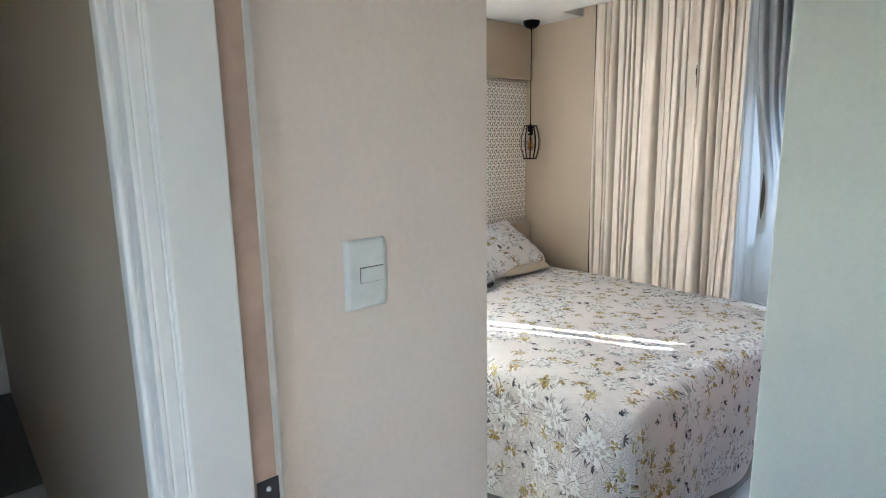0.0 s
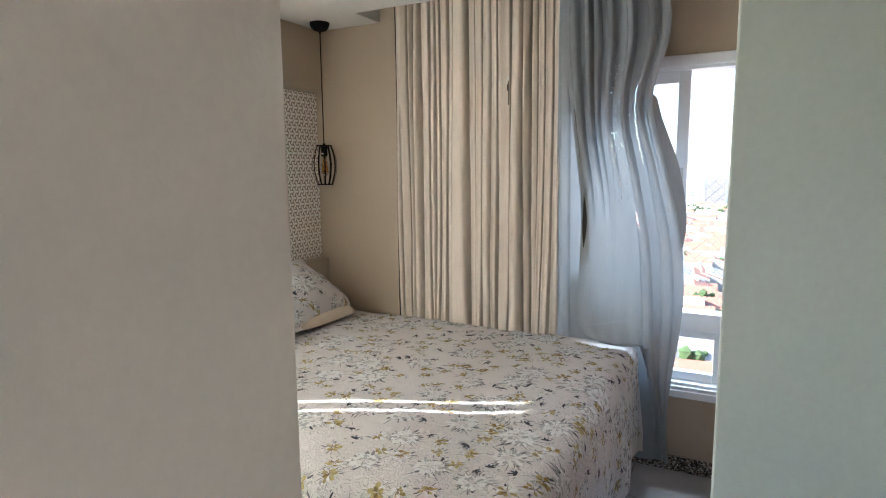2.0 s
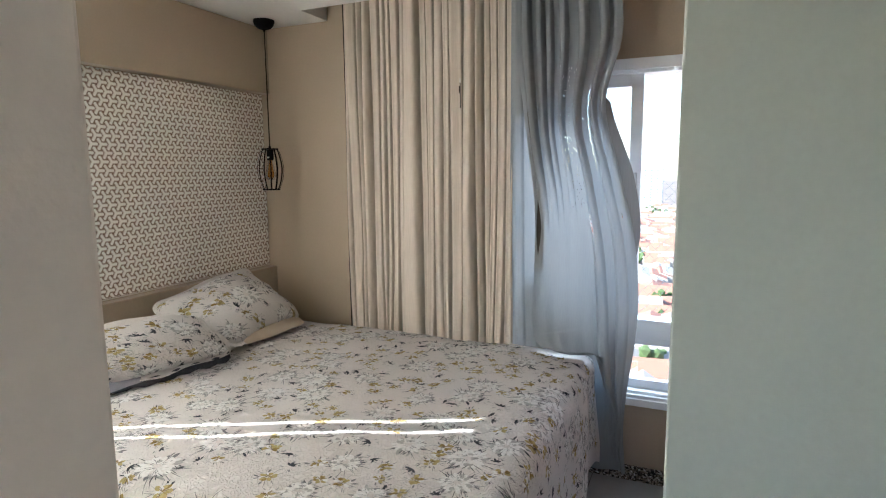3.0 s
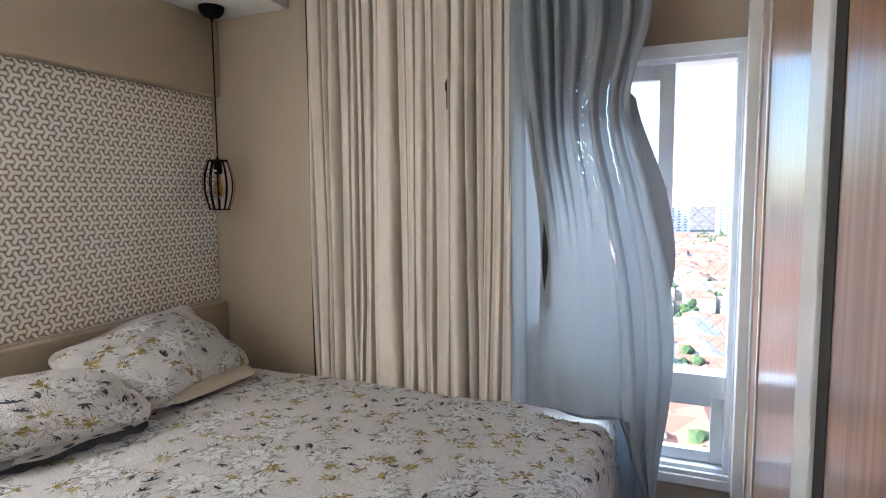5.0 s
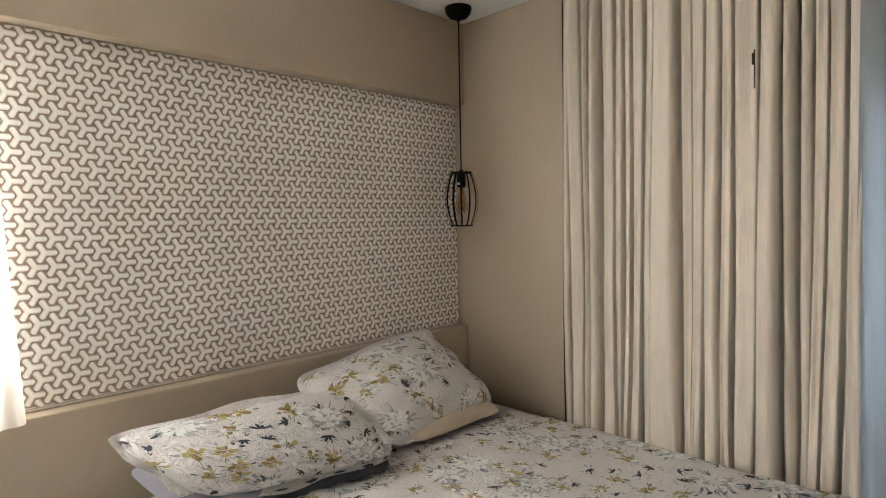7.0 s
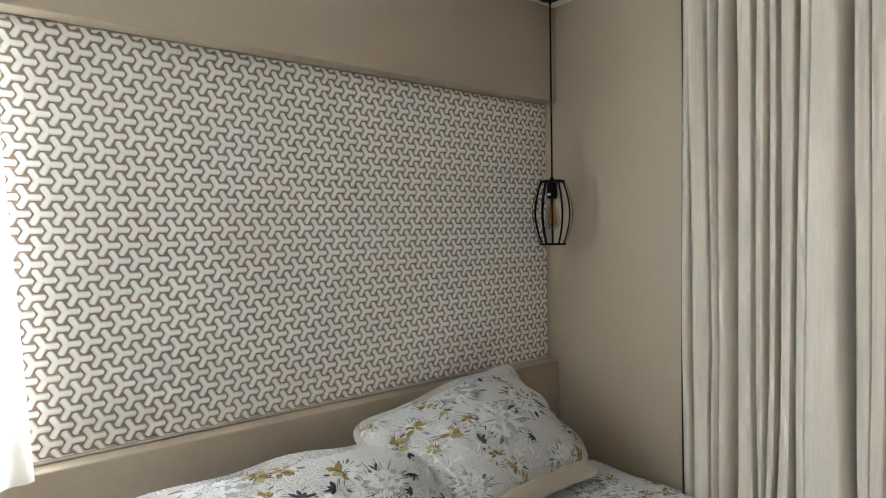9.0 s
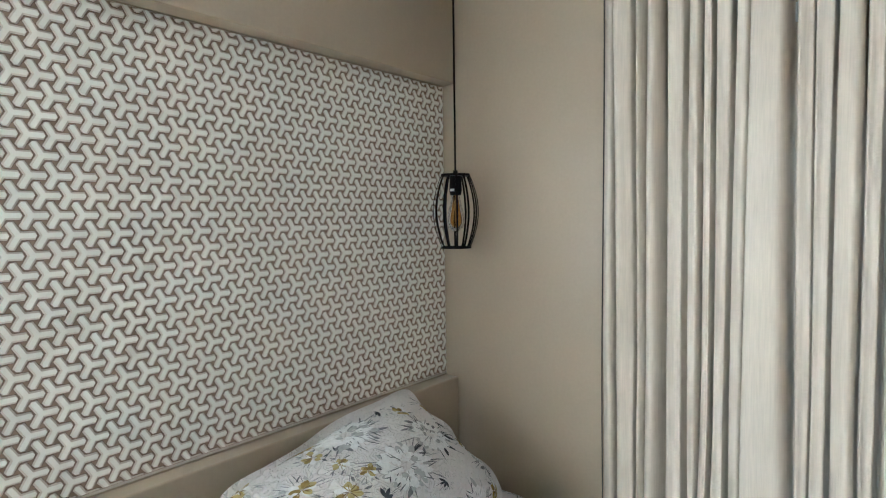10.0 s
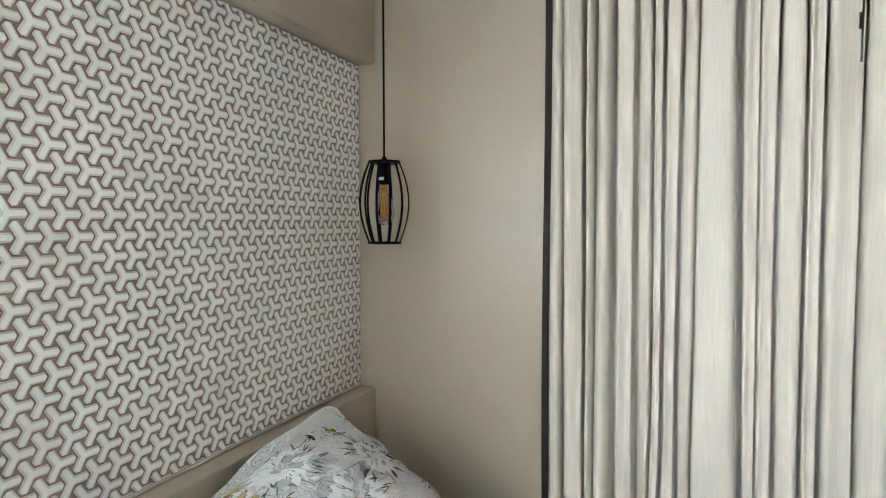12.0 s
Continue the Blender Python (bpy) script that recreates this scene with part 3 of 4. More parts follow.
def pillow(label, c, thick, seed, flowers=16, mats=None, flange=0.026, hem=False):
    """A cushion between four corners: bottom left, bottom right, top right, top left."""
    p = thing("pillow", label, "pillow", "pillows on the bed")
    c = [Vector(k) for k in c]
    nrm = (c[1] - c[0]).cross(c[3] - c[0]).normalized()
    base = sum(c, Vector()) / 4

    def at(u, v, lift=0.0, side=1):
        a, b = min(max(u, 0), 1), min(max(v, 0), 1)
        q = c[0] * (1 - a) * (1 - b) + c[1] * a * (1 - b) + c[2] * a * b + c[3] * (1 - a) * b
        pu, pv = 1 - abs(2 * a - 1) ** 2.0, 1 - abs(2 * b - 1) ** 2.0
        h = thick * (max(pu, 0) * max(pv, 0)) ** 0.55
        pull = 0.06 * ((2 * a - 1) ** 2 - 0.0) * (1 - (2 * b - 1) ** 2)
        q = q + (base - q) * pull * 0.6 + (base - q) * 0.06 * (2 * b - 1) ** 2 * (1 - (2 * a - 1) ** 2)
        q = q + (base - q) * 0.11 * abs((2 * a - 1) * (2 * b - 1)) ** 5
        wob = 0.014 * noise.noise((a * 3.1 + seed, b * 3.3, 0.5)) + 0.005 * noise.noise((a * 9, b * 9, seed))
        return q + nrm * (side * (h + lift) + wob * (1 if h > 0.01 else 0.4))
    bm = surface(lambda u, v: at(u, v), 34, 34)
    lower = surface(lambda u, v: at(u, v, 0, -0.55), 20, 20)
    me = bpy.data.meshes.new("tmp")
    lower.to_mesh(me)
    lower.free()
    bm.from_mesh(me)
    part("cushion", bm, mats or QUILT, p)

    # ruffled flange round the edge
    def edge(s, t):
        k = s * 4
        i, f = int(k) % 4, k - int(k)
        u, v = ((f, 0), (1, f), (1 - f, 1), (0, 1 - f))[i]
        e = at(u, v)
        out = (e - base).normalized()
        return e + out * (t * flange * (1 + 0.25 * math.sin(s * 60 + seed))) + nrm * (0.006 * t * math.sin(s * 75 + seed))
    if flange:
        part("flange", surface(edge, 160, 3), mats or QUILT, p)
    if hem:
        def under(s, t):
            e = Vector(edge(s * 0.25, 0.6))
            return e + Vector((0, -0.012 * t, -0.030 * t + 0.004 * math.sin(s * 40)))
        part("hem", surface(under, 60, 3), P_DARK, p, "dark charcoal hem along the lower edge")
    if flowers:
        w, h = (c[1] - c[0]).length, (c[3] - c[0]).length
        part("flower_print", scatter(lambda a, b, l: at(a / w, b / h, l + 0.001), 0.0, w, 0.0, h, flowers, seed), PRINT, p, "printed grey, white and ochre blossoms", kind="stuff")
    return p


pillow("white quilted pillow with a flower print leaning on the headboard ledge", ((-0.80, -0.45, 0.70), (-0.27, -0.45, 0.735), (-0.32, -0.085, 1.0), (-1.04, -0.16, 0.925)), 0.11, 3, 26)
pillow("white quilted pillow with a flower print propped on the bed", ((-1.42, -0.36, 0.70), (-0.88, -0.53, 0.71), (-0.81, -0.20, 0.88), (-1.64, -0.22, 0.915)), 0.125, 8, 34, hem=True)
pillow("plain cream pillow lying under the flowered one", ((-0.74, -0.475, 0.69), (-0.26, -0.50, 0.705), (-0.25, -0.12, 0.78), (-0.80, -0.12, 0.80)), 0.075, 5, 0, SHEET, 0.0)
pillow("lilac grey patterned pillow under the flowered one", ((-1.50, -0.40, 0.69), (-0.98, -0.46, 0.69), (-1.0, -0.12, 0.75), (-1.56, -0.10, 0.77)), 0.035, 6, 0, LILAC, 0.0)


# ---- curtains ----
def pleats(seed, count, lo=0.25, hi=1.0):
    """Uneven upright pleats: place across, half width, depth, drift towards the hem."""
    rng = random.Random(seed)
    at, out = rng.uniform(0.3, 0.7) / count, []
    while at < 1:
        out.append((at, rng.uniform(0.26, 0.5) / count, rng.uniform(lo, hi), rng.uniform(-0.8, 0.8) / count, rng.uniform(0, 6)))
        at += rng.choice((0.55, 0.65, 0.9, 1.1, 1.6)) / count * rng.uniform(0.85, 1.15)
    return out


def pleat_depth(rows, u, v):
    d = 0.0
    for at, w, h, drift, ph in rows:
        c = at + drift * v * v + 0.12 * w * math.sin(v * 5 + ph)
        k = (u - c) / (w * (1 + 0.25 * math.sin(v * 3 + ph)))
        if abs(k) < 1.6:
            d = max(d, h * (1 - min(1.0, abs(k)) ** 3.6) * (1 if abs(k) < 1 else 0))
    return d


def hanging_folds(seed, start, width, widths, depth):
    """Rounded folds side by side that overhang the narrow hollows between them: start, width, depth, sway, phase."""
    rng = random.Random(seed)
    out, at = [], 0.0
    while at < width - 0.015:
        w = min(rng.choice(widths) * rng.uniform(0.85, 1.15), width - at)
        out.append((start - at, w, min(1.0, 0.35 + w * 11) * depth * rng.uniform(0.7, 1.15), rng.uniform(-0.022, 0.022), rng.uniform(0, 6.28)))
        at += w
    return out


def fold_at(rows, u, v, lip=1.25):
    """A place across and the depth on a row of hanging folds, u across and v down."""
    k = min(int(u * len(rows)), len(rows) - 1)
    t = u * len(rows) - k
    y0, w, d, sway, ph = rows[k]
    nxt = rows[k + 1] if k + 1 < len(rows) else (y0 - w, 0, 0, 0, ph)
    a = y0 + sway * v * v + 0.006 * math.sin(v * 4 + ph) * v
    b = nxt[0] + nxt[3] * v * v + 0.006 * math.sin(v * 4 + nxt[4]) * v
    gap = 0.23 + 0.10 * math.sin(ph * 2 + v * 2)
    if t > 1 - gap:
        k = (t - 1 + gap) / gap
        return a + (b - a) * (t + 0.0), -0.012 * math.sin(math.pi * k)
    k = t / (1 - gap)
    y = a + (b - a) * (1 - gap) * (k - lip * math.sin(2 * math.pi * k) / (2 * math.pi))
    ridge = (1 - abs(2 * k - 1) ** 2.6) ** 0.62
    return y, d * (0.85 + 0.15 * math.sin(v * 5 + ph)) * ridge * (1 - 0.10 * math.sin(3 * math.pi * k + ph))


def cream_curtain():
    c = thing("cream_curtain", "cream linen curtain hanging in uneven folds", "curtain")
    rows = hanging_folds(21, -0.655, 1.02, (0.034, 0.04, 0.046, 0.055, 0.07, 0.09), 0.092)

    def at(u, v):
        y, d = fold_at(rows, u, v)
        low = max(0.0, (v - 0.62) / 0.38)
        z = CEIL + 0.08 - v * (CEIL + 0.08 - 0.30)
        x = -0.032 - d - 0.02 * low * math.sin(y * 31) + 0.010 * noise.noise((y * 14, v * 1.5, 2.0)) + 0.0025 * noise.noise((y * 60, v * 5, 1.0))
        x += 0.03 * max(0.0, (u - 0.86) / 0.14)
        return (x, y + 0.010 * noise.noise((y * 6, v * 1.6, 9.0)) * v + 0.008 * low * math.sin(y * 47 + v * 9), z)

    def torn(u, v):
        return 0.2 < v < 0.285 and abs(at(u, v)[1] + 1.3555) < 0.004 * math.sin(math.pi * (v - 0.2) / 0.085)
    part("cloth", surface(at, len(rows) * 22, 60, torn), CREAM, c)
    part("lining", surface(lambda u, v: (-0.016, -1.25 - 0.15 * u, 2.12 - 0.34 * v), 2, 2), SHADOWCLOTH, c, "black lining seen through a tear")
    # black strip put in the gap to the wall for its shadow
    part("lining", surface(lambda u, v: (-0.012 - 0.07 * u, -0.622 - 0.035 * u - 0.003 * math.sin(v * 7), CEIL + 0.08 - v * 2.1), 2, 24), SHADOWCLOTH, c, "black strip shading the gap at the curtain's edge")


cream_curtain()


def spline(points, t):
    """A smooth line through points, t in 0..1."""
    n = len(points) - 1
    k = min(int(t * n), n - 1)
    f = t * n - k
    p = [Vector(points[min(max(k + o, 0), n)]) for o in (-1, 0, 1, 2)]
    return 0.5 * (2 * p[1] + (p[2] - p[0]) * f + (2 * p[0] - 5 * p[1] + 4 * p[2] - p[3]) * f * f + (3 * p[1] - p[0] - 3 * p[2] + p[3]) * f ** 3)


def grey_curtain():
    c = thing("grey_curtain", "worn grey blackout curtain with small tears, draped over the bed corner", "curtain")
    rng = random.Random(4)
    holes = [(rng.gauss(0.52, 0.055), rng.uniform(0.14, 0.36), rng.uniform(0.0016, 0.0032), rng.uniform(0.0006, 0.0014)) for _ in range(70)]
    holes += [(rng.gauss(0.52, 0.05), rng.uniform(0.20, 0.36), 0.0018, rng.uniform(0.002, 0.006)) for _ in range(12)]
    holes += [(0.775 + 0.004 * math.sin(k * 1.3), 0.185 + 0.0045 * k, 0.0030 if k % 4 else 0.0017, 0.0026) for k in range(30)]
    holes += [(0.93, 0.405, 0.004, 0.004), (0.58, 0.27, 0.003, 0.002)]
    left = ((-0.13, -1.66, 2.48), (-0.13, -1.665, 2.10), (-0.14, -1.72, 1.70), (-0.145, -1.765, 1.35), (-0.15, -1.765, 1.05), (-0.165, -1.765, 0.80), (-0.21, -1.81, 0.705), (-0.26, -1.95, 0.70), (-0.20, -2.10, 0.66), (-0.11, -2.10, 0.28))
    right = ((-0.14, -2.11, 2.48), (-0.15, -2.155, 2.15), (-0.15, -2.09, 1.84), (-0.15, -2.155, 1.54), (-0.15, -2.225, 1.25), (-0.15, -2.255, 0.98), (-0.14, -2.245, 0.74), (-0.12, -2.215, 0.50), (-0.08, -2.20, 0.27), (-0.05, -2.215, 0.04))
    rows = [(0.10, 0.05, 0.7, 0.02, 0), (0.24, 0.035, 0.9, 0.05, 1), (0.33, 0.03, 0.6, 0.0, 2), (0.47, 0.045, 0.8, -0.03, 3), (0.66, 0.06, 0.9, 0.06, 4), (0.84, 0.05, 0.7, 0.05, 5), (0.97, 0.05, 0.6, 0.0, 1)]

    def fade(v, a, b):
        k = min(1.0, max(0.0, (v - a) / (b - a)))
        return 1 - k * k * (3 - 2 * k)

    def at(u, v):
        p = spline(left, v).lerp(spline(right, v), u)
        d = pleat_depth(rows, u, v) * fade(v, 0.16, 0.40) + 0.55 * pleat_depth(rows[4:6], u, v) * (1 - fade(v, 0.10, 0.35))
        belly = math.sin(math.pi * min(1.0, v * 1.1)) * math.sin(math.pi * u)
        p.x -= 0.06 * d + 0.07 * belly * v + 0.008 * noise.noise((u * 4, v * 5, 6.0)) + 0.004 * noise.noise((u * 11, v * 7, 1.0))
        p.z -= 0.02 * math.sin(math.pi * u) * (1 if v > 0.6 else 0) * v
        if p.x < BX1 and p.y > BY0 - 0.02 and p.z < BZ + 0.022:
            p.z = BZ + 0.022
        if p.x < BX1 and p.z < BZ + 0.02 and p.y > BY0 - 0.055:
            p.y = BY0 - 0.055
        return p

    def torn(u, v):
        for v0, v1, w in ((0.205, 0.222, 0.012), (0.255, 0.262, 0.008), (0.315, 0.415, 0.028)):
            if v0 < v < v1 and abs(u - 0.045 + 0.08 * (v - 0.36)) < w * math.sin(math.pi * (v - v0) / (v1 - v0)):
                return True
        return any(abs(u - a) < da and abs(v - b) < db for a, b, da, db in holes) or (abs(u - 0.64 - 0.6 * (v - 0.40)) < 0.010 * math.sin(math.pi * (v - 0.375) / 0.04) if 0.375 < v < 0.415 else False)
    part("cloth", surface(at, 300, 900, torn), GREYC, c)
    # black sheet just behind the cloth darkens the tears like deep shadow
    part("lining", surface(lambda u, v: at(0.002 + 0.11 * u, 0.19 + 0.25 * v) + Vector((0.007, 0.0, 0.0)), 4, 30), SHADOWCLOTH, c, "black sheet standing in for shade behind the tears")
    # the strip behind that hangs straight down to the bed
    back = pleats(9, 3)

    def behind(u, v):
        return (-0.098 - 0.03 * pleat_depth(back, u, v), -1.625 - 0.19 * u, 2.47 - v * (2.47 - 0.66))
    part("back_fold", surface(behind, 60, 24), GREYC, c)
    # lower fold added to block window light and close the gap above the bed
    part("back_fold", surface(lambda u, v: (-0.066 - 0.012 * math.sin(u * 17 + v), -1.70 - (0.52 - 0.03 * v) * u, 1.02 - 0.96 * v), 48, 20), GREYC, c)

    def turned(u, v):
        p = at(1.0, 0.21 + v * 0.27)
        w = 0.075 * math.sin(math.pi * min(1.0, 0.08 + v * 0.92)) ** 0.7
        return (p.x + 0.012 + 0.02 * u, p.y - w * u + 0.014, p.z - 0.03 * u)
    part("turned_hem", surface(turned, 6, 60), LINING, c, "dark lining of the turned edge")


grey_curtain()


def voile():
    c = thing("voile_curtain", "short white voile curtain in front of a bright window", "curtain")
    # three lengths that overlap like louvres, so that low sun slips between them
    for a0, a1, y0, y1 in ((-1.772, -1.868, -0.085, -0.080), (-1.868, -1.963, -0.128, -0.083), (-1.963, -2.64, -0.128, -0.085)):
        def at(u, v):
            x = a0 + u * (a1 - a0)
            side = max(0.0, 1 - u) if a0 == -1.772 else 0.0
            y = y0 + (y1 - y0) * min(1.0, (a0 - x) / 0.1)
            z = 2.012 - v * (1.055 + 0.035 * min(1.0, (-1.772 - x) * 8))
            return (x - 0.05 * (1 - v) * side, y + 0.008 * math.sin(x * 75) * min(1.0, u * 6) + 0.004 * noise.noise((x * 12, v * 3, 0)), z - 0.014 * noise.noise((x * 9, 0, 0)) * v)
        n = max(12, int(abs(a1 - a0) * 140))
        part("panel", surface(at, n, 30), SHEER, c)
        part("hem", surface(lambda u, v: Vector(at(u, 0.90 + 0.098 * v)) + Vector((0, -0.003, 0)), n, 3), SHEER, c)
        part("heading", surface(lambda u, v: Vector(at(u, 0.002 + 0.045 * v)) + Vector((0, -0.003, 0)), n, 2), SHEER, c)


voile()


# ---- pendant lamp ----
def pendant():
    p = thing("pendant_lamp", "black wire cage pendant lamp with an amber filament bulb", "pendant lamp")
    x, y = -0.168, -0.188
    top, bot = 1.685, 1.444
    bm = bmesh.new()
    lathe(bm, ((0.0, 0), (0.058, 0), (0.058, -0.01), (0.052, -0.028), (0.038, -0.043), (0.02, -0.05), (0.006, -0.052), (0.006, -0.062), (0.0, -0.062)), (x, y, CEIL), 28)
    part("canopy", bm, BLACK, p, smooth=True)
    bm = bmesh.new()
    bmesh.ops.create_cone(bm, segments=8, radius1=0.0032, radius2=0.0032, depth=CEIL - 0.06 - top, matrix=pose(x, y, (CEIL - 0.06 + top) / 2))
    part("cord", bm, BLACK, p)
    bm = bmesh.new()
    lathe(bm, ((0.0, 0.012), (0.007, 0.012), (0.008, 0.0), (0.047, 0.0), (0.047, -0.007), (0.0, -0.007)), (x, y, top), 28)
    part("cage_top", bm, BLACK, p)
    bm = bmesh.new()
    lathe(bm, ((0.0, -0.006), (0.019, -0.007), (0.020, -0.055), (0.017, -0.068), (0.0, -0.068)), (x, y, top), 20)
    part("socket", bm, BLACK, p)
    part("sticker", boxes(((x - 0.0205, y - 0.009, top - 0.056), (x - 0.0185, y + 0.006, top - 0.048))), PLASTIC, p, "small white sticker")
    bm = bmesh.new()
    lathe(bm, ((0.013, 0), (0.014, -0.012), (0.02, -0.035), (0.029, -0.075), (0.030, -0.09), (0.024, -0.107), (0.010, -0.118), (0.0, -0.120)), (x, y, top - 0.066), 24)
    b = part("bulb", bm, BULB, p, "amber glass filament bulb", smooth=True)
    b.visible_shadow = False
    bm = bmesh.new()
    for i in range(6):
        g = i * math.pi / 3
        a = Vector((x + 0.004 * math.cos(g), y + 0.004 * math.sin(g), top - 0.085))
        e = Vector((x + 0.012 * math.cos(g + 0.5), y + 0.012 * math.sin(g + 0.5), top - 0.155))
        m = Matrix.Translation((a + e) / 2) @ (e - a).to_track_quat("Z", "Y").to_matrix().to_4x4()
        bmesh.ops.create_cone(bm, segments=5, radius1=0.0007, radius2=0.0007, depth=(e - a).length, matrix=m)
    part("filament", bm, material("filament_wire", (0.5, 0.36, 0.18), 0.4, metal=0.6), b)
    bm = bmesh.new()
    lathe(bm, ((0.049, 0), (0.049, -0.006), (0.043, -0.006), (0.043, 0), (0.049, 0)), (x, y, bot + 0.006), 28)
    part("cage_ring", bm, BLACK, p)
    for i in range(12):
        g = 2 * math.pi * i / 12 + 0.2
        bm = bmesh.new()
        prev = None
        for k in range(15):
            f = k / 14
            r = 0.045 + 0.0285 * math.sin(math.pi * f) ** 0.9
            z = top - 0.003 - f * (top - bot - 0.006)
            q = []
            for dr, dt in ((-0.0011, -0.0033), (0.0011, -0.0033), (0.0011, 0.0033), (-0.0011, 0.0033)):
                q.append(bm.verts.new((x + (r + dr) * math.cos(g) - dt * math.sin(g), y + (r + dr) * math.sin(g) + dt * math.cos(g), z)))
            if prev:
                for j in range(4):
                    bm.faces.new((prev[j], prev[(j + 1) % 4], q[(j + 1) % 4], q[j]))
            prev = q
        part("cage_bar", bm, BLACK, p)


pendant()


# ---- outside: the city below a high floor ----
GROUND_Z = -42.0


def outside():
    g = bmesh.new()
    for q in (((-900, -2500), (2500, 900)),):
        (ax, ay), (bx, by) = q
        vs = [g.verts.new(v) for v in ((0.3, ay, GROUND_Z), (bx, ay, GROUND_Z), (bx, by, GROUND_Z), (0.3, by, GROUND_Z))]
        g.faces.new(vs)
    tagged(part("ground", g, material("city_ground", (0.20, 0.17, 0.145), 0.9, grain=0.3, grain_size=0.25, stain=0.3, stain_size=0.03)), "sunlit city ground far below the window", "ground", kind="structure")
    rng = random.Random(2)
    roof = [material("clay_roof", (0.32, 0.15, 0.10), 0.85, grain=0.2, grain_size=2, random_tint=0.2), material("pale_roof", (0.36, 0.34, 0.32), 0.85, grain=0.2, grain_size=2)]
    wallm = material("house_render", (0.42, 0.39, 0.35), 0.9, grain=0.1, grain_size=1)
    bm = bmesh.new()
    for i in range(2200):
        d = 45 + 620 * rng.random() ** 1.2
        g2 = rng.uniform(-0.75, 0.75) - 0.25
        x, y = d * math.cos(g2), d * math.sin(g2)
        w, l, h = rng.uniform(4, 8), rng.uniform(5, 11), rng.uniform(2.8, 6)
        t = rng.choice((0.1, 0.1, 0.1 + math.pi / 2))
        m = pose(x, y, GROUND_Z, 0, 0, math.degrees(t))
        v = [bm.verts.new(m @ Vector(k)) for k in ((-w, -l, 0), (w, -l, 0), (w, l, 0), (-w, l, 0), (-w, -l, h), (w, -l, h), (w, l, h), (-w, l, h), (0, -l, h + w * 0.35), (0, l, h + w * 0.35))]
        for f in ((0, 1, 5, 4), (1, 2, 6, 5), (2, 3, 7, 6), (3, 0, 4, 7)):
            bm.faces.new([v[k] for k in f])
        for f in ((4, 5, 8), (6, 7, 9)):
            bm.faces.new([v[k] for k in f])
        mi = 1 if rng.random() < 0.7 else 2
        for f in ((5, 6, 9, 8), (7, 4, 8, 9)):
            bm.faces.new([v[k] for k in f]).material_index = mi
    tagged(part("houses", bm, [wallm] + roof), "many low houses with clay tile roofs seen from above", "houses", kind="stuff")
    leaf = material("city_foliage", (0.07, 0.12, 0.04), 0.8, grain=0.4, grain_size=1.5)
    ico = bmesh.new()
    bmesh.ops.create_icosphere(ico, subdivisions=1, radius=1.0)
    ball = [v.co.copy() for v in ico.verts]
    tris = [[v.index for v in f.verts] for f in ico.faces]
    ico.free()
    vs, fs = [], []
    for i in range(420):
        d = 60 + 250 * rng.random() if i % 3 == 0 else rng.uniform(470, 660)
        g2 = rng.uniform(-0.75, 0.75) - 0.25
        c = Vector((d * math.cos(g2), d * math.sin(g2), GROUND_Z + 4.5))
        for k in range(14):
            o, r, b0 = c + Vector((rng.gauss(0, 1.8), rng.gauss(0, 1.8), rng.gauss(0, 1.4))), rng.uniform(0.8, 1.7), len(vs)
            vs += [o + q * r * rng.uniform(0.7, 1.2) for q in ball]
            fs += [[b0 + q for q in f] for f in tris]
    me = bpy.data.meshes.new("trees")
    me.from_pydata(vs, [], fs)
    me.materials.append(leaf)
    tagged(new("trees", me), "green tree crowns between the far houses", "trees", kind="stuff")
    tw = material("tower_render", (0.6, 0.6, 0.58), 0.8, stain=0.1)
    gl = material("tower_glass", (0.12, 0.18, 0.2), 0.2)
    bm = boxes(((-0.15, -1.4, -0.7), (0.1, 1.4, 0.7)))
    pane = bpy.data.meshes.new("window")
    bm.to_mesh(pane)
    bm.free()
    pane.materials.append(gl)
    for ang, d, w, h in ((-3.5, 690, 11, 46), (-6.0, 720, 9, 49), (0.5, 760, 12, 44), (-8.2, 700, 10, 50), (4, 740, 12, 47), (-13, 690, 11, 45)):
        t = thing("apartment_tower", "tall pale apartment tower far off in haze", "building", "far towers")
        x, y = d * math.cos(radians(ang)), d * math.sin(radians(ang))
        t.matrix_world = pose(x, y, GROUND_Z)
        part("wall", boxes(((-w, -w, 0), (w, w, h)), ((-w * 0.4, -w * 0.4, h), (w * 0.4, w * 0.4, h + 4))), tw, t)
        for k in range(int(h / 3.2)):
            for c in (-0.6, 0.0, 0.6):
                o = new("window", pane)
                o.parent = t
                o.location = (-w, c * w, k * 3.2 + 1.9)


outside()


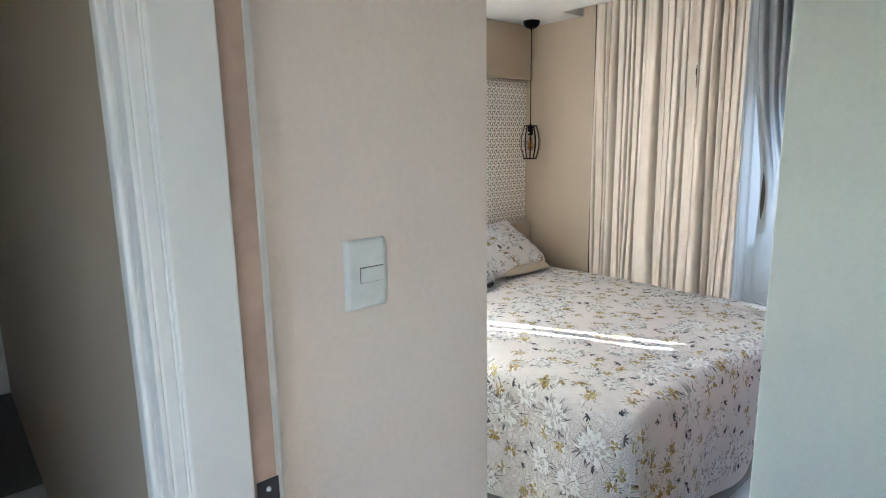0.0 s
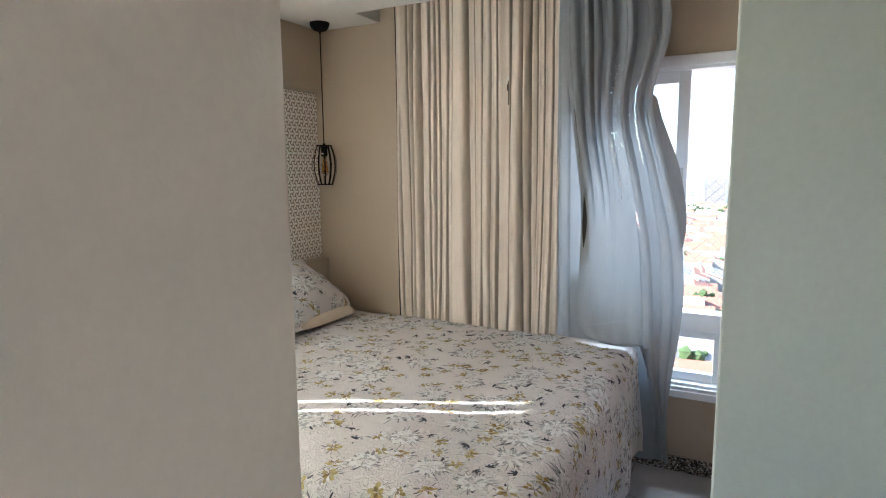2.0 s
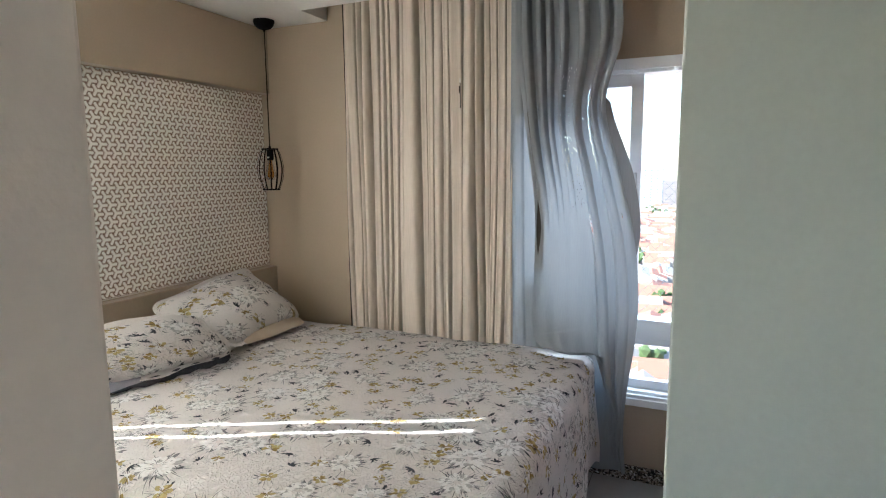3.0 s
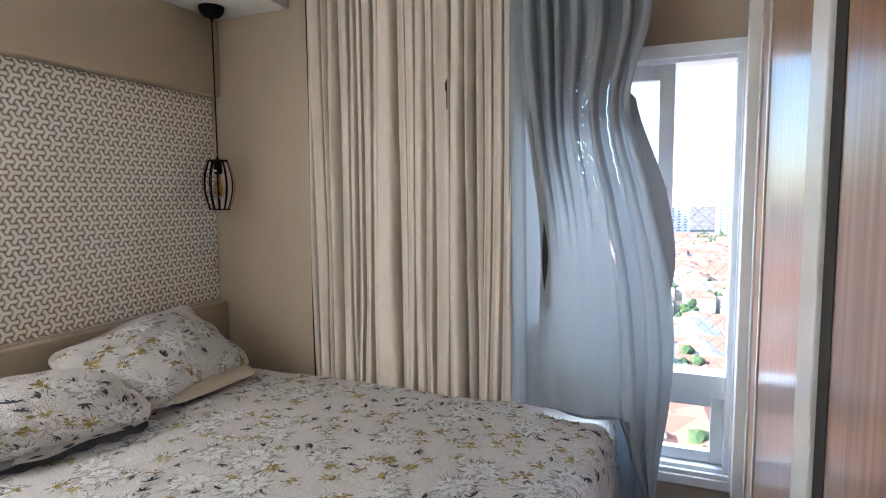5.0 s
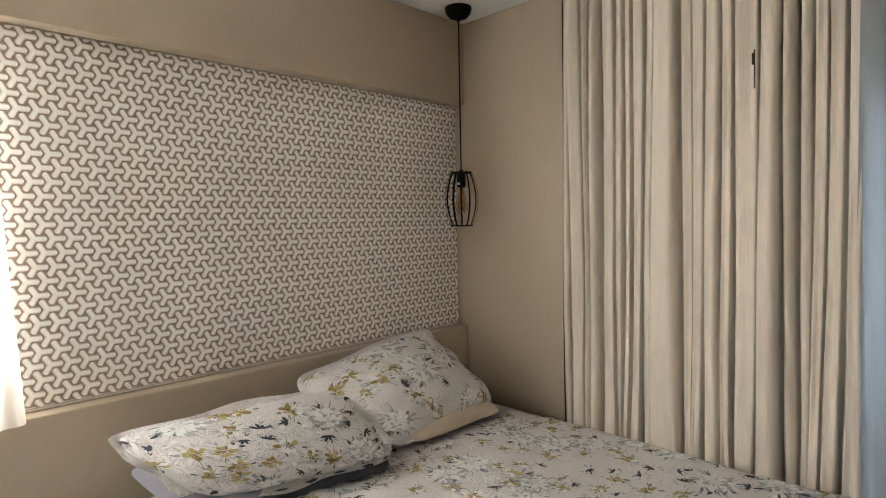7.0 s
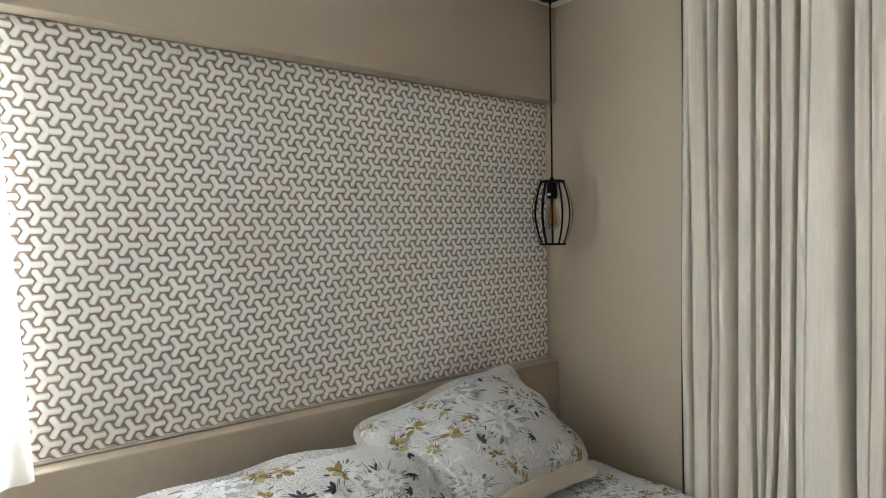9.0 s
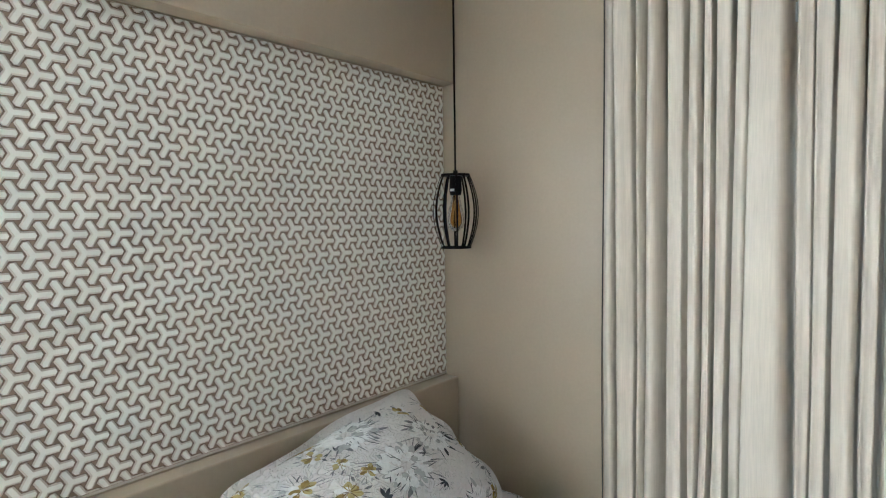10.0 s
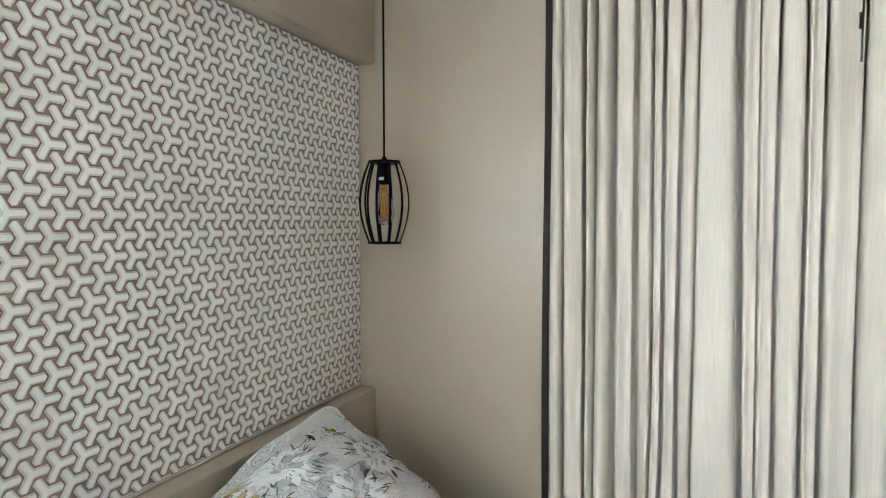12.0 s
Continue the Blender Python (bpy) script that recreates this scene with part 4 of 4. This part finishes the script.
# safety net outside window 1
def safety_net():
    bm = bmesh.new()
    y0, y1, z0, z1, s, x = -2.47, -1.3, 0.80, 2.02, 0.052, 0.155
    def strand(p, q):
        d = (q - p).normalized()
        n1 = Vector((0, -d.z, d.y)) * 0.0005
        v = [bm.verts.new(k) for k in (p - n1, q - n1, q + n1, p + n1)]
        bm.faces.new(v)
    n = int((y1 - y0 + z1 - z0) / s) + 1
    for i in range(n):
        c = i * s
        for sg in (1, -1):
            pts = []
            for k in range(0, 60):
                yy = y0 + k * (y1 - y0) / 59
                zz = (z0 + c - (yy - y0)) if sg > 0 else (z1 - c + (yy - y0))
                if z0 <= zz <= z1:
                    pts.append(Vector((x, yy, zz)))
            if len(pts) > 1:
                strand(pts[0], pts[-1])
    for i in range(int((y1 - y0) / s * 2)):
        for j in range(int((z1 - z0) / s * 2)):
            if (i + j) % 2 == 0:
                q = Vector((x, y0 + i * s / 2, z0 + j * s / 2))
                k = [bm.verts.new(q + Vector(o) * 0.0036) for o in ((1, 0, 0), (-1, 0, 0), (0, 1, 0), (0, -1, 0), (0, 0, 1), (0, 0, -1))]
                for f in ((0, 2, 4), (2, 1, 4), (1, 3, 4), (3, 0, 4), (2, 0, 5), (1, 2, 5), (3, 1, 5), (0, 3, 5)):
                    bm.faces.new([k[o] for o in f])
    tagged(part("safety_net", bm, NETTING), "thin grey safety net stretched outside the window", "safety net", kind="stuff")


safety_net()


# ---- wallpaper of interlocking three-armed pieces ----
def tripod_mesh(a):
    def outline(tip, shoulder, half):
        pts = []
        for k in range(3):
            g = k * 2 * math.pi / 3
            c, s = math.cos(g), math.sin(g)
            for u, v in ((shoulder, -half), (tip, 0.0), (shoulder, half)):
                pts.append((u * c - v * s, u * s + v * c))
            n = g + math.pi / 3
            r = half / math.sin(math.pi / 3)
            pts.append((r * math.cos(n), r * math.sin(n)))
        return pts
    rim = outline(0.722 * a, 0.625 * a, 0.204 * a)
    low, high = outline(0.70 * a, 0.61 * a, 0.190 * a), outline(0.668 * a, 0.605 * a, 0.112 * a)
    n = len(low)
    verts = [(x, 0, z) for x, z in rim] + [(x, -0.0004, z) for x, z in low] + [(x, -0.0022, z) for x, z in high]
    faces, mats = [], []
    for k, m in ((0, 2), (1, 0)):
        faces += [(k * n + i, k * n + (i + 1) % n, (k + 1) * n + (i + 1) % n, (k + 1) * n + i) for i in range(n)]
        mats += [m] * n
    faces.append(tuple(range(2 * n, 3 * n)))
    return verts, faces, mats + [1]


def wallpaper():
    p = thing("wallpaper", "brown wallpaper panel covered with pale interlocking three-armed pieces", "wallpaper", kind="structure")
    x0, x1, z0, z1, a = -1.855, -0.004, 0.966, 2.016, 0.0456
    part("backing", boxes(((x0, -0.0035, z0), (x1, -0.001, z1))), PAPER_DARK, p)
    part("edge_strip", boxes(((x0, -0.0065, z0), (x1, -0.0036, z0 + 0.005))), PAPER_MID, p)
    verts, faces, mats = tripod_mesh(a)
    me = bpy.data.meshes.new("tripod")
    me.from_pydata(verts, [], faces)
    for m in (PAPER_MID, PAPER_TOP, PAPER_LINE):
        me.materials.append(m)
    me.polygons.foreach_set("material_index", mats)
    places = []
    rows = int((z1 - z0) / (a * 0.866)) + 2
    for j in range(rows):
        z = z0 + 0.002 + j * a * 0.866
        for i in range(int((x1 - x0) / a) + 2):
            x = x0 + 0.5 * a * (j % 2) + i * a
            if x0 - 0.02 < x < x1 + 0.02 and z0 - 0.01 < z < z1 + 0.02:
                places.append((x, z))
    near = [q for q in places if -1.42 < q[0] < -0.62 and 1.0 < q[1] < 1.75][:300]
    chosen = set(near)
    for x, z in near:
        ob = new("paper_piece", me)
        ob.parent = p
        ob.location = (x, -0.0036, z)
    vs, fs, mi = [], [], []
    for x, z in places:
        if (x, z) in chosen:
            continue
        k = len(vs)
        vs += [(min(max(x + p0, x0), x1), -0.0036 + p1, min(max(z + p2, z0 + 0.007), z1)) for p0, p1, p2 in verts]
        fs += [tuple(k + q for q in f) for f in faces]
        mi += mats
    me2 = bpy.data.meshes.new("paper_pieces")
    me2.from_pydata(vs, [], fs)
    for m in (PAPER_MID, PAPER_TOP, PAPER_LINE):
        me2.materials.append(m)
    me2.polygons.foreach_set("material_index", mi)
    ob = new("paper_pieces", me2)
    ob.parent = p
    tagged(ob, kind="stuff")


wallpaper()


# ---- floor tiles ----
def floor_tiles():
    s, j = 0.45, 0.004
    fl = bpy.data.objects["floor"]
    bm = boxes(((j / 2, j / 2, -0.0055), (s - j / 2, s - j / 2, 0.0)), bevel=0.0015)
    me = bpy.data.meshes.new("tile")
    bm.to_mesh(me)
    bm.free()
    me.materials.append(TILE)
    for i in range(10):
        for k in range(9):
            x, y = -4.4 + i * s, -3.85 + k * s
            if x + s <= 0.12:
                ob = new("tile", me)
                ob.parent = fl
                ob.location = (x, y, 0)


floor_tiles()
